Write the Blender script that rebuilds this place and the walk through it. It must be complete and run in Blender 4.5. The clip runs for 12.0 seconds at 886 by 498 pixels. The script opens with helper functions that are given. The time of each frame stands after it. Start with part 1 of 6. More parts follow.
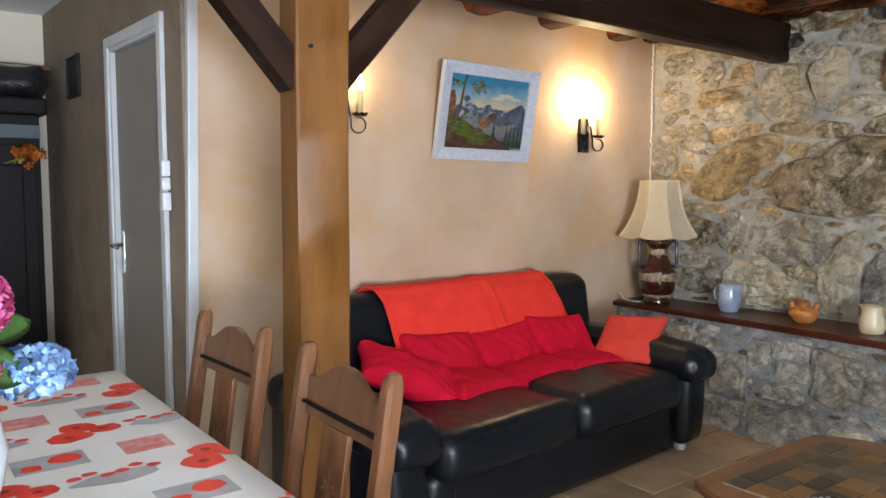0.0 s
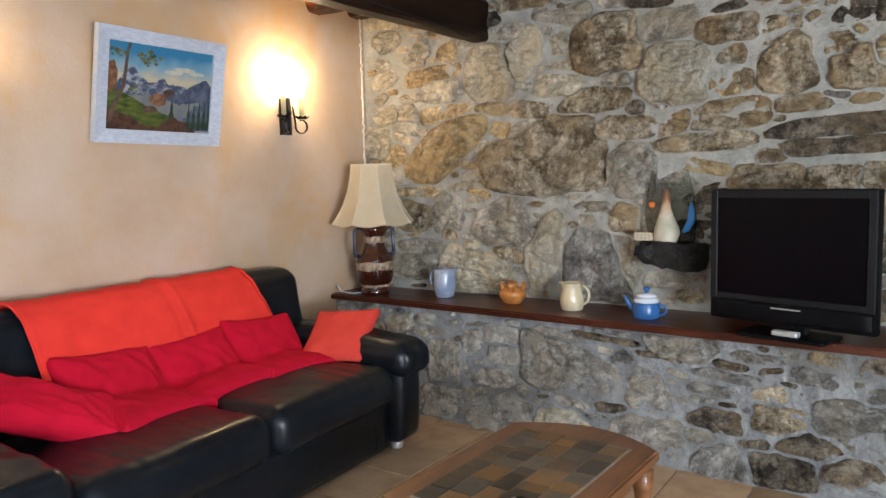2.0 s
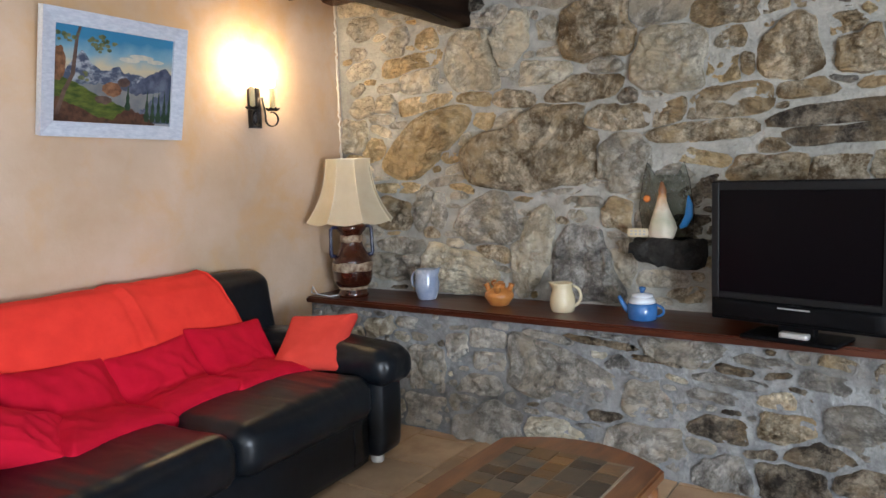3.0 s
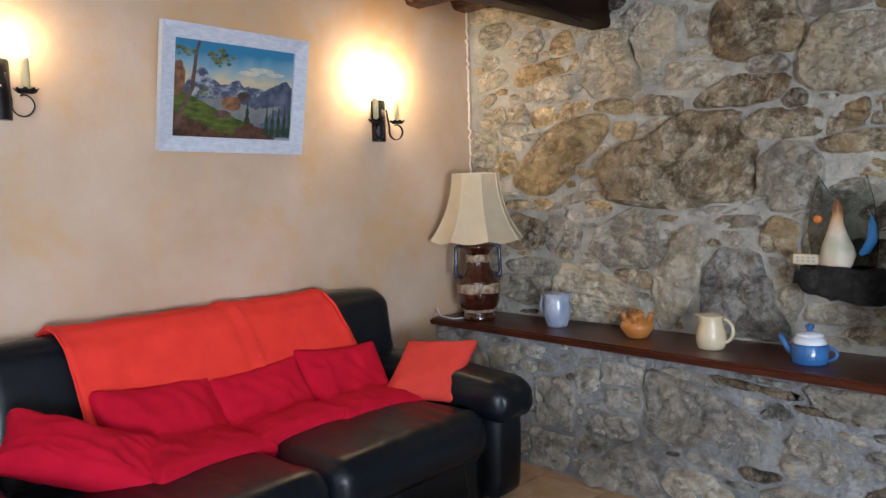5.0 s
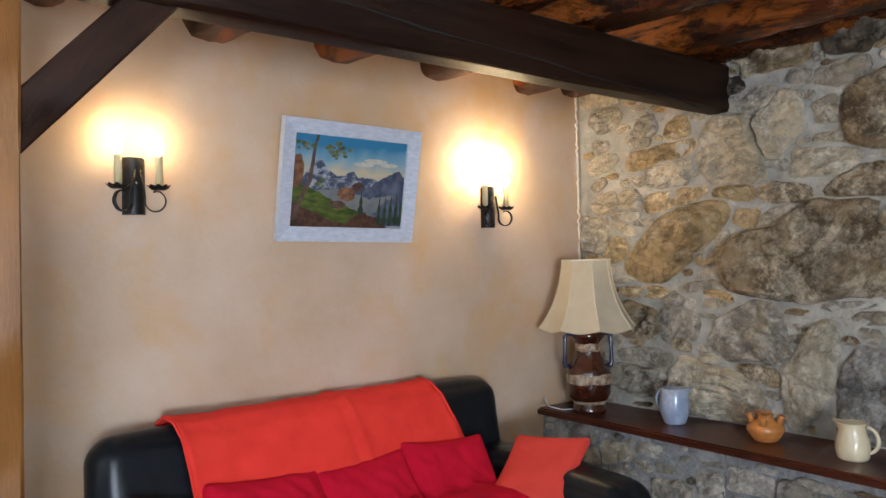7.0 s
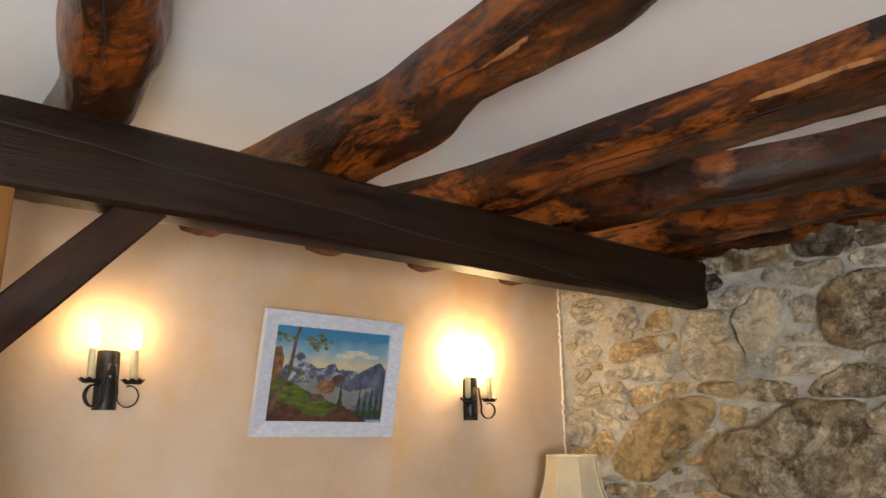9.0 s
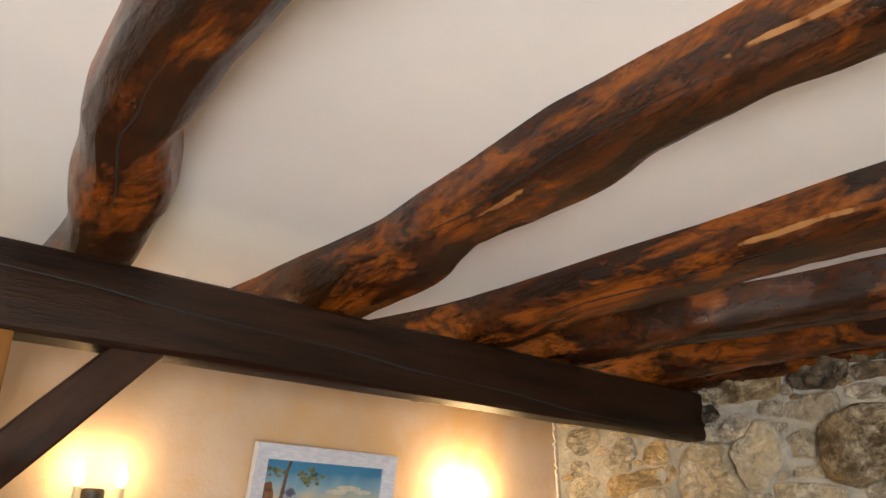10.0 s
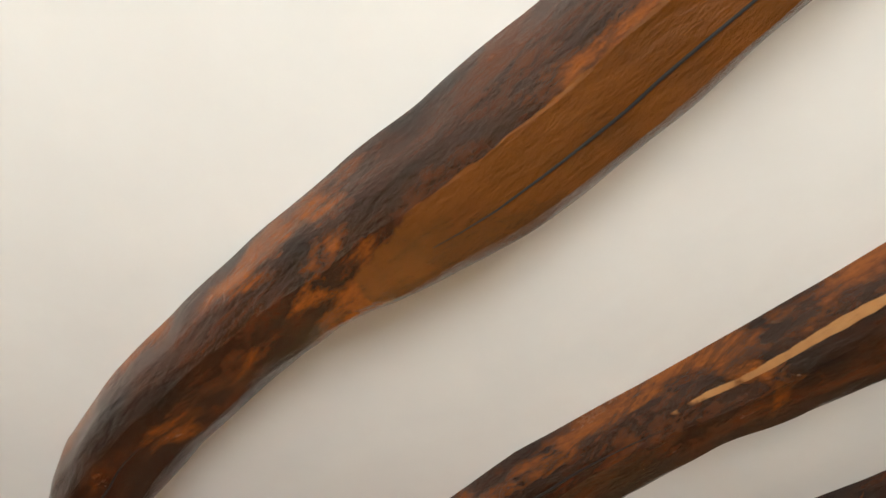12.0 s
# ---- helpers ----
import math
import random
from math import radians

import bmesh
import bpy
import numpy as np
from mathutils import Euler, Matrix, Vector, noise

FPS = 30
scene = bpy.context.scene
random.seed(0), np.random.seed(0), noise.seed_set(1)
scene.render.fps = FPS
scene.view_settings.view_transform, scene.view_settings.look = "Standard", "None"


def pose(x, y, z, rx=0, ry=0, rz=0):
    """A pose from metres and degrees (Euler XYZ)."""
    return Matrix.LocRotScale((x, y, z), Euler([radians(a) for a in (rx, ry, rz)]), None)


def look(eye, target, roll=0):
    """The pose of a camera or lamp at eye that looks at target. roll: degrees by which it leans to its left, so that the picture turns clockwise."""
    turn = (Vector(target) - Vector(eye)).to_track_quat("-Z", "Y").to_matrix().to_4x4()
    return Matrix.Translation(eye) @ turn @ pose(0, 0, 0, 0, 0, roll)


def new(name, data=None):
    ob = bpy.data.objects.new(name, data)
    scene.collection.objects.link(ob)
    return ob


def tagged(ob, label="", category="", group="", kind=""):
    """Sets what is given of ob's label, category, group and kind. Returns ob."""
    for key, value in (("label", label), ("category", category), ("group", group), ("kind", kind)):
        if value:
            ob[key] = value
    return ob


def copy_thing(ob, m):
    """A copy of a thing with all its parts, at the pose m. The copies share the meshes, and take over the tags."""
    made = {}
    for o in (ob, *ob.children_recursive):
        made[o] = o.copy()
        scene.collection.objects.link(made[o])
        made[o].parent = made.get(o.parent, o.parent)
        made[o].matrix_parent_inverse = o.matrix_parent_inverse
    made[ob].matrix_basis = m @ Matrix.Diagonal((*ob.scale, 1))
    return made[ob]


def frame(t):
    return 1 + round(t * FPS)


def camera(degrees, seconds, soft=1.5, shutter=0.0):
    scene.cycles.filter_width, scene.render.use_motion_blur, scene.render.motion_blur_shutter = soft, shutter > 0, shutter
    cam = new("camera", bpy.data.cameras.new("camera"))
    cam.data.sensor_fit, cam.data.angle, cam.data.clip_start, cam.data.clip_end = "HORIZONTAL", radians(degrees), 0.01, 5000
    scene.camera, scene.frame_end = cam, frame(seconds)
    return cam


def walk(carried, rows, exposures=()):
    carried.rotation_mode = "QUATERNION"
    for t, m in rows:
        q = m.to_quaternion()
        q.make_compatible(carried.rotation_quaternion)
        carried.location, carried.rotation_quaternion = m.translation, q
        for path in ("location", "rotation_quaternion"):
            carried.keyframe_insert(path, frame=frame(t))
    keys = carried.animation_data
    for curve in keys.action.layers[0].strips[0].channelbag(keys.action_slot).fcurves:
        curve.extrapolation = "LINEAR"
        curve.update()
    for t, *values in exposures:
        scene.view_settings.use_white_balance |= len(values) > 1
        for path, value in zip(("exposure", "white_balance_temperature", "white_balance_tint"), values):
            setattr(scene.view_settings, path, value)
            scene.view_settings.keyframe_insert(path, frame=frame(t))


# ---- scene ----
cam = camera(61.5, 12.0)
METRES, EYE, TILT, LEAN, TURN = 1.6, 1.05, 0.0, 0.0, -40.0
PATH = [
    (0, (0.079, 0.166, 1.366), (1.3, 1.742, 1.206), 0.1),
    (0.5, (0.174, 0.143, 1.361), (1.549, 1.585, 1.192), -0.2),
    (1, (0.304, 0.157, 1.352), (1.806, 1.466, 1.172), -0.7),
    (1.5, (0.469, 0.17, 1.326), (2.057, 1.373, 1.149), -1.0),
    (2, (0.579, 0.197, 1.345), (2.225, 1.316, 1.149), -1.4),
    (2.5, (0.687, 0.261, 1.334), (2.362, 1.334, 1.132), -1.8),
    (4.5, (1.05, 0.439, 1.323), (2.575, 1.72, 1.145), -2.2),
    (5, (1.114, 0.399, 1.325), (2.528, 1.805, 1.175), -1.8),
    (5.5, (1.124, 0.401, 1.347), (2.449, 1.893, 1.22), -1.5),
    (6, (1.133, 0.406, 1.341), (2.38, 1.967, 1.267), -1.3),
    (6.5, (1.103, 0.478, 1.383), (2.336, 2.053, 1.353), -1.2),
    (8.5, (1.128, 0.494, 1.501), (2.367, 2.023, 1.858), -0.8),
    (9, (1.12, 0.485, 1.53), (2.352, 1.984, 2.012), -0.6),
    (9.5, (1.104, 0.475, 1.561), (2.32, 1.936, 2.182), -0.5),
    (10, (1.082, 0.459, 1.595), (2.273, 1.87, 2.364), -0.5),
    (10.5, (1.073, 0.435, 1.625), (2.227, 1.781, 2.551), -0.8),
    (11, (1.05, 0.401, 1.652), (2.157, 1.664, 2.739), -1.5),
    (11.5, (1.036, 0.368, 1.678), (2.088, 1.536, 2.915), -2.8),
    (12, (1.027, 0.316, 1.701), (2.006, 1.392, 3.074), -4.3),
]
EXPOSURES = [(0, 0.12, 6500, 12), (1.5, 0.22, 6350, 12), (2.5, 0.2, 6300, 12), (4.5, 0.08, 6050, 13), (6.0, -0.08, 6100, 13), (8.5, -0.08, 6600, 11), (9.5, 0.03, 8000, 16), (10.5, 0.08, 8100, 14), (11.5, -0.1, 7900, 11), (12.0, -0.12, 7900, 10)]
walk(cam, [(t, look(eye, target, roll)) for t, eye, target, roll in PATH], EXPOSURES)

# ---- light ----
world = bpy.data.worlds.new("world")
scene.world = world
world.use_nodes = True
wn = world.node_tree
sky = wn.nodes.new("ShaderNodeTexSky")
sky.sky_type = "NISHITA"
sky.sun_disc = False
sky.sun_elevation, sky.sun_rotation = radians(38), radians(200)
wn.links.new(sky.outputs[0], wn.nodes["Background"].inputs[0])
wn.nodes["Background"].inputs[1].default_value = 0.12


def lamp_light(name, kind, m, energy, color, size=0.02, size_y=None):
    data = bpy.data.lights.new(name, kind)
    data.energy, data.color = energy, color
    if kind == "AREA":
        data.shape, data.size, data.size_y = "RECTANGLE", size, size_y or size
    elif kind == "POINT":
        data.shadow_soft_size = size
    else:
        data.angle = size
    ob = new(name, data)
    ob.matrix_world = m
    return ob


sun = lamp_light("sun", "SUN", look((-6, -9, 9), (0, 0, 0)), 5.0, (1.0, 0.95, 0.88), radians(0.5))
# daylight through the two windows behind the walker
lamp_light("window_light", "AREA", look((-0.3, -2.42, 1.0), (-0.1, 0, 3.0)), 330, (0.78, 0.89, 1.0), 1.5, 1.2)
lamp_light("window_light", "AREA", look((-2.42, 0.6, 1.4), (0, 0.5, 2.9)), 14, (0.82, 0.91, 1.0), 1.2, 1.2)

# ---- materials ----


def mat(name, c1, c2, scale=6.0, rough=0.6, bump=0.15, fine=60.0, metal=0.0, stretch=(1, 1, 1), c3=None, big=1.5, rand=0.0,
        coat=0.0, grit=0.6, lo=0.35, hi=0.65, lo3=0.5, hi3=0.7, rvar=0.12, dist=0.004, spec=0.5, veins=0.0, pits=0.0):
    m = bpy.data.materials.new(name)
    m.use_nodes = True
    nt = m.node_tree
    N, L = nt.nodes.new, nt.links.new
    bsdf = nt.nodes["Principled BSDF"]
    tc, mp = N("ShaderNodeTexCoord"), N("ShaderNodeMapping")
    mp.inputs["Scale"].default_value = stretch
    L(tc.outputs["Object"], mp.inputs[0])
    source = mp.outputs[0]
    info = None
    if rand:
        info = N("ShaderNodeObjectInfo")
        add = N("ShaderNodeVectorMath")
        sc = N("ShaderNodeMath")
        sc.operation = "MULTIPLY"
        sc.inputs[1].default_value = 40
        L(info.outputs["Random"], sc.inputs[0])
        L(source, add.inputs[0])
        L(sc.outputs[0], add.inputs[1])
        source = add.outputs[0]

    def noise_node(s, detail=6.0, roughness=0.6, distortion=0.0):
        n = N("ShaderNodeTexNoise")
        n.inputs["Scale"].default_value, n.inputs["Detail"].default_value = s, detail
        n.inputs["Roughness"].default_value, n.inputs["Distortion"].default_value = roughness, distortion
        L(source, n.inputs["Vector"])
        return n

    def ramp(src, a, b):
        r = N("ShaderNodeMapRange")
        r.inputs["From Min"].default_value, r.inputs["From Max"].default_value = a, b
        L(src, r.inputs[0])
        return r.outputs[0]

    def mix(fac, a, b):
        x = N("ShaderNodeMix")
        x.data_type = "RGBA"
        L(fac, x.inputs[0])
        for i, v in ((6, a), (7, b)):
            if isinstance(v, tuple):
                x.inputs[i].default_value = (*v, 1)
            else:
                L(v, x.inputs[i])
        return x.outputs[2]

    n1 = noise_node(scale, 10, grit)
    col = mix(ramp(n1.outputs[0], lo, hi), c1, c2)
    if c3:
        n3 = noise_node(big, 7, 0.62, 0.4)
        col = mix(ramp(n3.outputs[0], lo3, hi3), col, c3)
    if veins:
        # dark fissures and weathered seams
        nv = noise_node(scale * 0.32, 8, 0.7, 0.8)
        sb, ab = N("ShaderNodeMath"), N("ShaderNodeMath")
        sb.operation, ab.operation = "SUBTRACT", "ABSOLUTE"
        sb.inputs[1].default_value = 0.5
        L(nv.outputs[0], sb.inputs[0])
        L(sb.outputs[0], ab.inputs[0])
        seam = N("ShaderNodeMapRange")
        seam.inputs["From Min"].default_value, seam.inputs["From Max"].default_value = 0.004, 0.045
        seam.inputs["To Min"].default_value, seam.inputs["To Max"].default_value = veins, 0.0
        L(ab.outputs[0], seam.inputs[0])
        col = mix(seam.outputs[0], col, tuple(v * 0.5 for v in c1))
    if pits:
        # weathered hollows
        np_ = noise_node(scale * 3.4, 5, 0.7, 0.3)
        pr = N("ShaderNodeMapRange")
        pr.inputs["From Min"].default_value, pr.inputs["From Max"].default_value = 0.53, 0.66
        pr.inputs["To Max"].default_value = pits
        L(np_.outputs[0], pr.inputs[0])
        col = mix(pr.outputs[0], col, tuple(v * 0.55 for v in c1))
    if rand:
        h = N("ShaderNodeHueSaturation")
        r = N("ShaderNodeMapRange")
        r.inputs["To Min"].default_value, r.inputs["To Max"].default_value = 1 - rand, 1 + rand
        L(info.outputs["Random"], r.inputs[0])
        L(r.outputs[0], h.inputs["Value"])
        L(col, h.inputs["Color"])
        col = h.outputs[0]
    L(col, bsdf.inputs["Base Color"])
    nf = noise_node(fine, 5)
    if rvar:
        rr = N("ShaderNodeMapRange")
        rr.inputs["To Min"].default_value, rr.inputs["To Max"].default_value = max(0.02, rough - rvar), min(1, rough + rvar)
        L(n1.outputs[0], rr.inputs[0])
        L(rr.outputs[0], bsdf.inputs["Roughness"])
    else:
        bsdf.inputs["Roughness"].default_value = rough
    bsdf.inputs["Metallic"].default_value = metal
    bsdf.inputs["Specular IOR Level"].default_value = spec
    bsdf.inputs["Coat Weight"].default_value = coat
    bsdf.inputs["Coat Roughness"].default_value = 0.12
    if bump:
        mx = N("ShaderNodeMath")
        mx.operation = "MULTIPLY_ADD"
        mx.inputs[1].default_value = 0.5
        L(nf.outputs[0], mx.inputs[0])
        L(n1.outputs[0], mx.inputs[2])
        b = N("ShaderNodeBump")
        b.inputs["Strength"].default_value, b.inputs["Distance"].default_value = bump, dist
        L(mx.outputs[0], b.inputs["Height"])
        L(b.outputs[0], bsdf.inputs["Normal"])
    return m


def plain(name, c, rough=0.5, metal=0.0, emit=None, power=0.0, transmission=0.0, coat=0.0):
    m = bpy.data.materials.new(name)
    m.use_nodes = True
    b = m.node_tree.nodes["Principled BSDF"]
    b.inputs["Base Color"].default_value, b.inputs["Roughness"].default_value = (*c, 1), rough
    b.inputs["Metallic"].default_value, b.inputs["Transmission Weight"].default_value = metal, transmission
    b.inputs["Coat Weight"].default_value = coat
    if emit:
        b.inputs["Emission Color"].default_value, b.inputs["Emission Strength"].default_value = (*emit, 1), power
    return m


M_PLASTER = mat("ochre_plaster", (0.48, 0.34, 0.225), (0.565, 0.43, 0.325), 2.2, 0.8, 0.4, 45, c3=(0.55, 0.335, 0.155), big=2.6, lo3=0.48, hi3=0.72, dist=0.006)
M_TAUPE = mat("taupe_plaster", (0.20, 0.155, 0.115), (0.26, 0.20, 0.15), 2.5, 0.8, 0.2, 40, c3=(0.17, 0.13, 0.095), big=3)
M_WHITEWALL = mat("cream_wall", (0.70, 0.63, 0.52), (0.75, 0.69, 0.58), 3, 0.8, 0.15, 40)
M_CEIL = mat("white_ceiling", (0.79, 0.82, 0.84), (0.84, 0.87, 0.89), 1.6, 0.85, 0.12, 18, c3=(0.765, 0.79, 0.805), big=0.9, dist=0.004)
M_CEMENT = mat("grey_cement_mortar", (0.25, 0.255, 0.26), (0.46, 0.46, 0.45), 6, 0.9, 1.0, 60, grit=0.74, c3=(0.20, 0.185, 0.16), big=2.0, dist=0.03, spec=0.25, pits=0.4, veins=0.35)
M_MORTAR = mat("lime_mortar", (0.31, 0.30, 0.265), (0.53, 0.505, 0.445), 7, 0.9, 1.0, 70, grit=0.72, c3=(0.40, 0.37, 0.31), big=2.4, dist=0.02, spec=0.3, pits=0.25)
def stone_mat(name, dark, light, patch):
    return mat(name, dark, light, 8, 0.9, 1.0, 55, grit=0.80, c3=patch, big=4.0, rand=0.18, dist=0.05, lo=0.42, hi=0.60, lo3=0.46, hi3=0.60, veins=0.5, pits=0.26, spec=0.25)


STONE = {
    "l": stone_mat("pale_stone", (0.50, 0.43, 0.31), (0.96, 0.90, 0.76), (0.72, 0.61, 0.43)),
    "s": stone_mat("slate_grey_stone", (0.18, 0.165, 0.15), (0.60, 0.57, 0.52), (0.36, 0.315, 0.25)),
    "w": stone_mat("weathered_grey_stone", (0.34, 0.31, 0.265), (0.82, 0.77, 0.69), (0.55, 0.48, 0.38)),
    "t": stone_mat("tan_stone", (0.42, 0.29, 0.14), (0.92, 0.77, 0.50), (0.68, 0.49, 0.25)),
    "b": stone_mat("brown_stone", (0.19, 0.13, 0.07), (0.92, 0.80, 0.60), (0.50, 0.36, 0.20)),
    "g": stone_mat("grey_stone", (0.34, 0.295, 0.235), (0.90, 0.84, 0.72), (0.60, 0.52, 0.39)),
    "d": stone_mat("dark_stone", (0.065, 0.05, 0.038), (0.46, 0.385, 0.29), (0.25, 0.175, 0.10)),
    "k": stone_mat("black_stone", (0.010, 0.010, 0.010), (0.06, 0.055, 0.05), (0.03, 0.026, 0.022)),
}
M_BEAM = mat("dark_stained_timber", (0.005, 0.002, 0.001), (0.020, 0.0075, 0.003), 5, 0.46, 0.5, 40, stretch=(0.5, 6, 6), c3=(0.020, 0.008, 0.004), dist=0.006, spec=0.22)
M_BRACE = mat("brown_brace_timber", (0.011, 0.004, 0.002), (0.028, 0.0105, 0.0045), 5, 0.5, 0.4, 40, stretch=(1, 5, 5), spec=0.2)
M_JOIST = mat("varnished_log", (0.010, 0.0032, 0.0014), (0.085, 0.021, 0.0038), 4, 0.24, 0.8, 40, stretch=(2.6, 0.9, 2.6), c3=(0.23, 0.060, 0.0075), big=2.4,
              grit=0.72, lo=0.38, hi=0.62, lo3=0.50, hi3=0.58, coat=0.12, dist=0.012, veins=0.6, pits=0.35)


def add_chips(m, name, c1, c2, lo=1.50, hi=1.64):
    """Bare wood where the mesh's named attribute says so."""
    nt = m.node_tree
    N, L = nt.nodes.new, nt.links.new
    b = nt.nodes["Principled BSDF"]
    at, tc, nz, ad, mr = N("ShaderNodeAttribute"), N("ShaderNodeTexCoord"), N("ShaderNodeTexNoise"), N("ShaderNodeMath"), N("ShaderNodeMapRange")
    at.attribute_name = name
    nz.inputs["Scale"].default_value, nz.inputs["Detail"].default_value = 11, 9
    L(tc.outputs["Object"], nz.inputs["Vector"])
    ad.operation = "MULTIPLY_ADD"
    ad.inputs[1].default_value = 1.7
    L(nz.outputs[0], ad.inputs[0])
    L(at.outputs["Fac"], ad.inputs[2])
    mr.inputs["From Min"].default_value, mr.inputs["From Max"].default_value = lo, hi
    L(ad.outputs[0], mr.inputs[0])
    raw, mx = N("ShaderNodeMix"), N("ShaderNodeMix")
    raw.data_type = mx.data_type = "RGBA"
    L(nz.outputs[0], raw.inputs[0])
    raw.inputs[6].default_value, raw.inputs[7].default_value = (*c1, 1), (*c2, 1)
    old = b.inputs["Base Color"].links[0].from_socket
    L(mr.outputs[0], mx.inputs[0])
    L(old, mx.inputs[6])
    L(raw.outputs[2], mx.inputs[7])
    L(mx.outputs[2], b.inputs["Base Color"])


add_chips(M_JOIST, "sanded", (0.045, 0.014, 0.0026), (0.20, 0.062, 0.008), 1.45, 1.55)
add_chips(M_JOIST, "chip", (0.15, 0.052, 0.014), (0.46, 0.23, 0.09))
M_POST = mat("honey_oak_post", (0.125, 0.047, 0.006), (0.215, 0.085, 0.014), 3.0, 0.5, 0.3, 40, stretch=(4, 4, 0.7), c3=(0.16, 0.065, 0.02), big=1.6, dist=0.004)
M_CHAIR = mat("chair_walnut", (0.080, 0.030, 0.011), (0.17, 0.066, 0.025), 7, 0.42, 0.2, 60, stretch=(3, 3, 0.6), coat=0.2)
M_SHELF = mat("mahogany_shelf", (0.042, 0.011, 0.005), (0.088, 0.022, 0.010), 5, 0.34, 0.1, 50, stretch=(4, 0.5, 4), coat=0.08, spec=0.3)
M_TABLEWOOD = mat("coffee_table_wood", (0.13, 0.05, 0.018), (0.24, 0.10, 0.038), 6, 0.35, 0.15, 50, stretch=(1, 4, 4), coat=0.3)
M_SLATE = mat("slate_tile", (0.045, 0.042, 0.035), (0.12, 0.085, 0.055), 9, 0.45, 0.4, 50, c3=(0.17, 0.088, 0.03), big=1.4, rand=0.55, lo3=0.47, hi3=0.56)
M_GROUT = mat("grout", (0.24, 0.20, 0.16), (0.32, 0.27, 0.21), 12, 0.9, 0.3)
M_TILE = mat("terracotta_floor_tile", (0.36, 0.23, 0.13), (0.48, 0.33, 0.20), 5, 0.42, 0.15, 40, c3=(0.30, 0.18, 0.10), big=3, rand=0.14)
M_LEATHER = mat("black_leather", (0.0035, 0.005, 0.0075), (0.006, 0.0085, 0.012), 26, 0.31, 0.22, 150, rvar=0.05, dist=0.003, spec=0.28)
M_THROW = mat("coral_throw", (0.70, 0.034, 0.023), (0.78, 0.045, 0.030), 10, 0.9, 0.3, 260, dist=0.002, spec=0.2)
M_RED = mat("crimson_cotton", (0.44, 0.004, 0.021), (0.53, 0.007, 0.028), 8, 0.9, 0.35, 200, dist=0.004, spec=0.1)
M_ORANGE = mat("coral_cotton", (0.58, 0.045, 0.03), (0.66, 0.058, 0.04), 8, 0.88, 0.3, 200, spec=0.25)
M_WHITEPAINT = mat("white_gloss_paint", (0.52, 0.54, 0.57), (0.58, 0.60, 0.63), 8, 0.4, 0.06, 50)
M_DOOR = mat("taupe_door_paint", (0.22, 0.20, 0.185), (0.26, 0.235, 0.215), 4, 0.5, 0.06, 50)
M_FRAME = mat("whitewashed_frame", (0.44, 0.48, 0.56), (0.58, 0.61, 0.67), 30, 0.6, 0.4, 80, stretch=(1, 3, 3))
M_IRON = mat("black_wrought_iron", (0.012, 0.012, 0.013), (0.03, 0.028, 0.027), 20, 0.4, 0.3, 80, metal=0.6)
M_CANDLE = mat("candle_sleeve", (0.62, 0.50, 0.26), (0.70, 0.58, 0.33), 20, 0.5, 0.1)
M_BULB = plain("lit_bulb", (1, 0.9, 0.7), 0.3, emit=(1.0, 0.74, 0.38), power=40)
M_SHADE = mat("cream_lampshade", (0.78, 0.68, 0.50), (0.84, 0.75, 0.58), 12, 0.8, 0.1, 200)
M_TRIM = mat("ivory_braid", (0.80, 0.70, 0.52), (0.86, 0.78, 0.62), 30, 0.8, 0.3)
M_GLAZE = mat("brown_glaze", (0.03, 0.007, 0.004), (0.065, 0.015, 0.007), 8, 0.12, 0.1, 30, coat=0.6)
M_LAVA = mat("cream_lava_glaze", (0.16, 0.08, 0.04), (0.50, 0.40, 0.28), 40, 0.4, 0.9, 90, dist=0.01)
M_BLUEHANDLE = plain("blue_black_glaze", (0.015, 0.018, 0.05), 0.2, coat=0.4)
M_BLUEGREY = mat("blue_grey_glaze", (0.24, 0.30, 0.42), (0.42, 0.46, 0.56), 12, 0.25, 0.1, 60, coat=0.4)
M_TERRA = mat("orange_earthenware", (0.42, 0.15, 0.035), (0.55, 0.23, 0.06), 12, 0.35, 0.15, 60, coat=0.2)
M_CREAM = mat("cream_glaze", (0.62, 0.52, 0.34), (0.68, 0.58, 0.40), 10, 0.22, 0.05, 60, coat=0.4)
M_BLUE = mat("blue_enamel", (0.03, 0.12, 0.32), (0.05, 0.17, 0.42), 10, 0.2, 0.05, 60, coat=0.4)
M_WHITE = mat("white_enamel", (0.66, 0.70, 0.76), (0.74, 0.77, 0.82), 10, 0.25, 0.05, 60, coat=0.3)
M_TV = mat("tv_black_plastic", (0.003, 0.003, 0.0035), (0.005, 0.005, 0.006), 30, 0.5, 0.05, 200, spec=0.1)
M_BEZEL = mat("tv_grey_bezel", (0.011, 0.011, 0.0115), (0.015, 0.015, 0.0155), 30, 0.4, 0.05, 200, spec=0.2)
M_SCREEN = plain("tv_dark_screen", (0.004, 0.003, 0.004), 0.22)
M_SCREEN.node_tree.nodes["Principled BSDF"].inputs["Specular IOR Level"].default_value = 0.12
M_SILVER = plain("silver_plastic", (0.55, 0.54, 0.52), 0.35, 0.3)
M_CLOTH = mat("white_oilcloth", (0.70, 0.69, 0.66), (0.76, 0.75, 0.72), 5, 0.4, 0.06, 40)
M_POPPY = mat("poppy_red_print", (0.66, 0.035, 0.02), (0.78, 0.07, 0.035), 25, 0.4, 0.0)
M_POPPYDARK = mat("poppy_dark_print", (0.20, 0.01, 0.012), (0.36, 0.015, 0.015), 60, 0.4, 0.0)
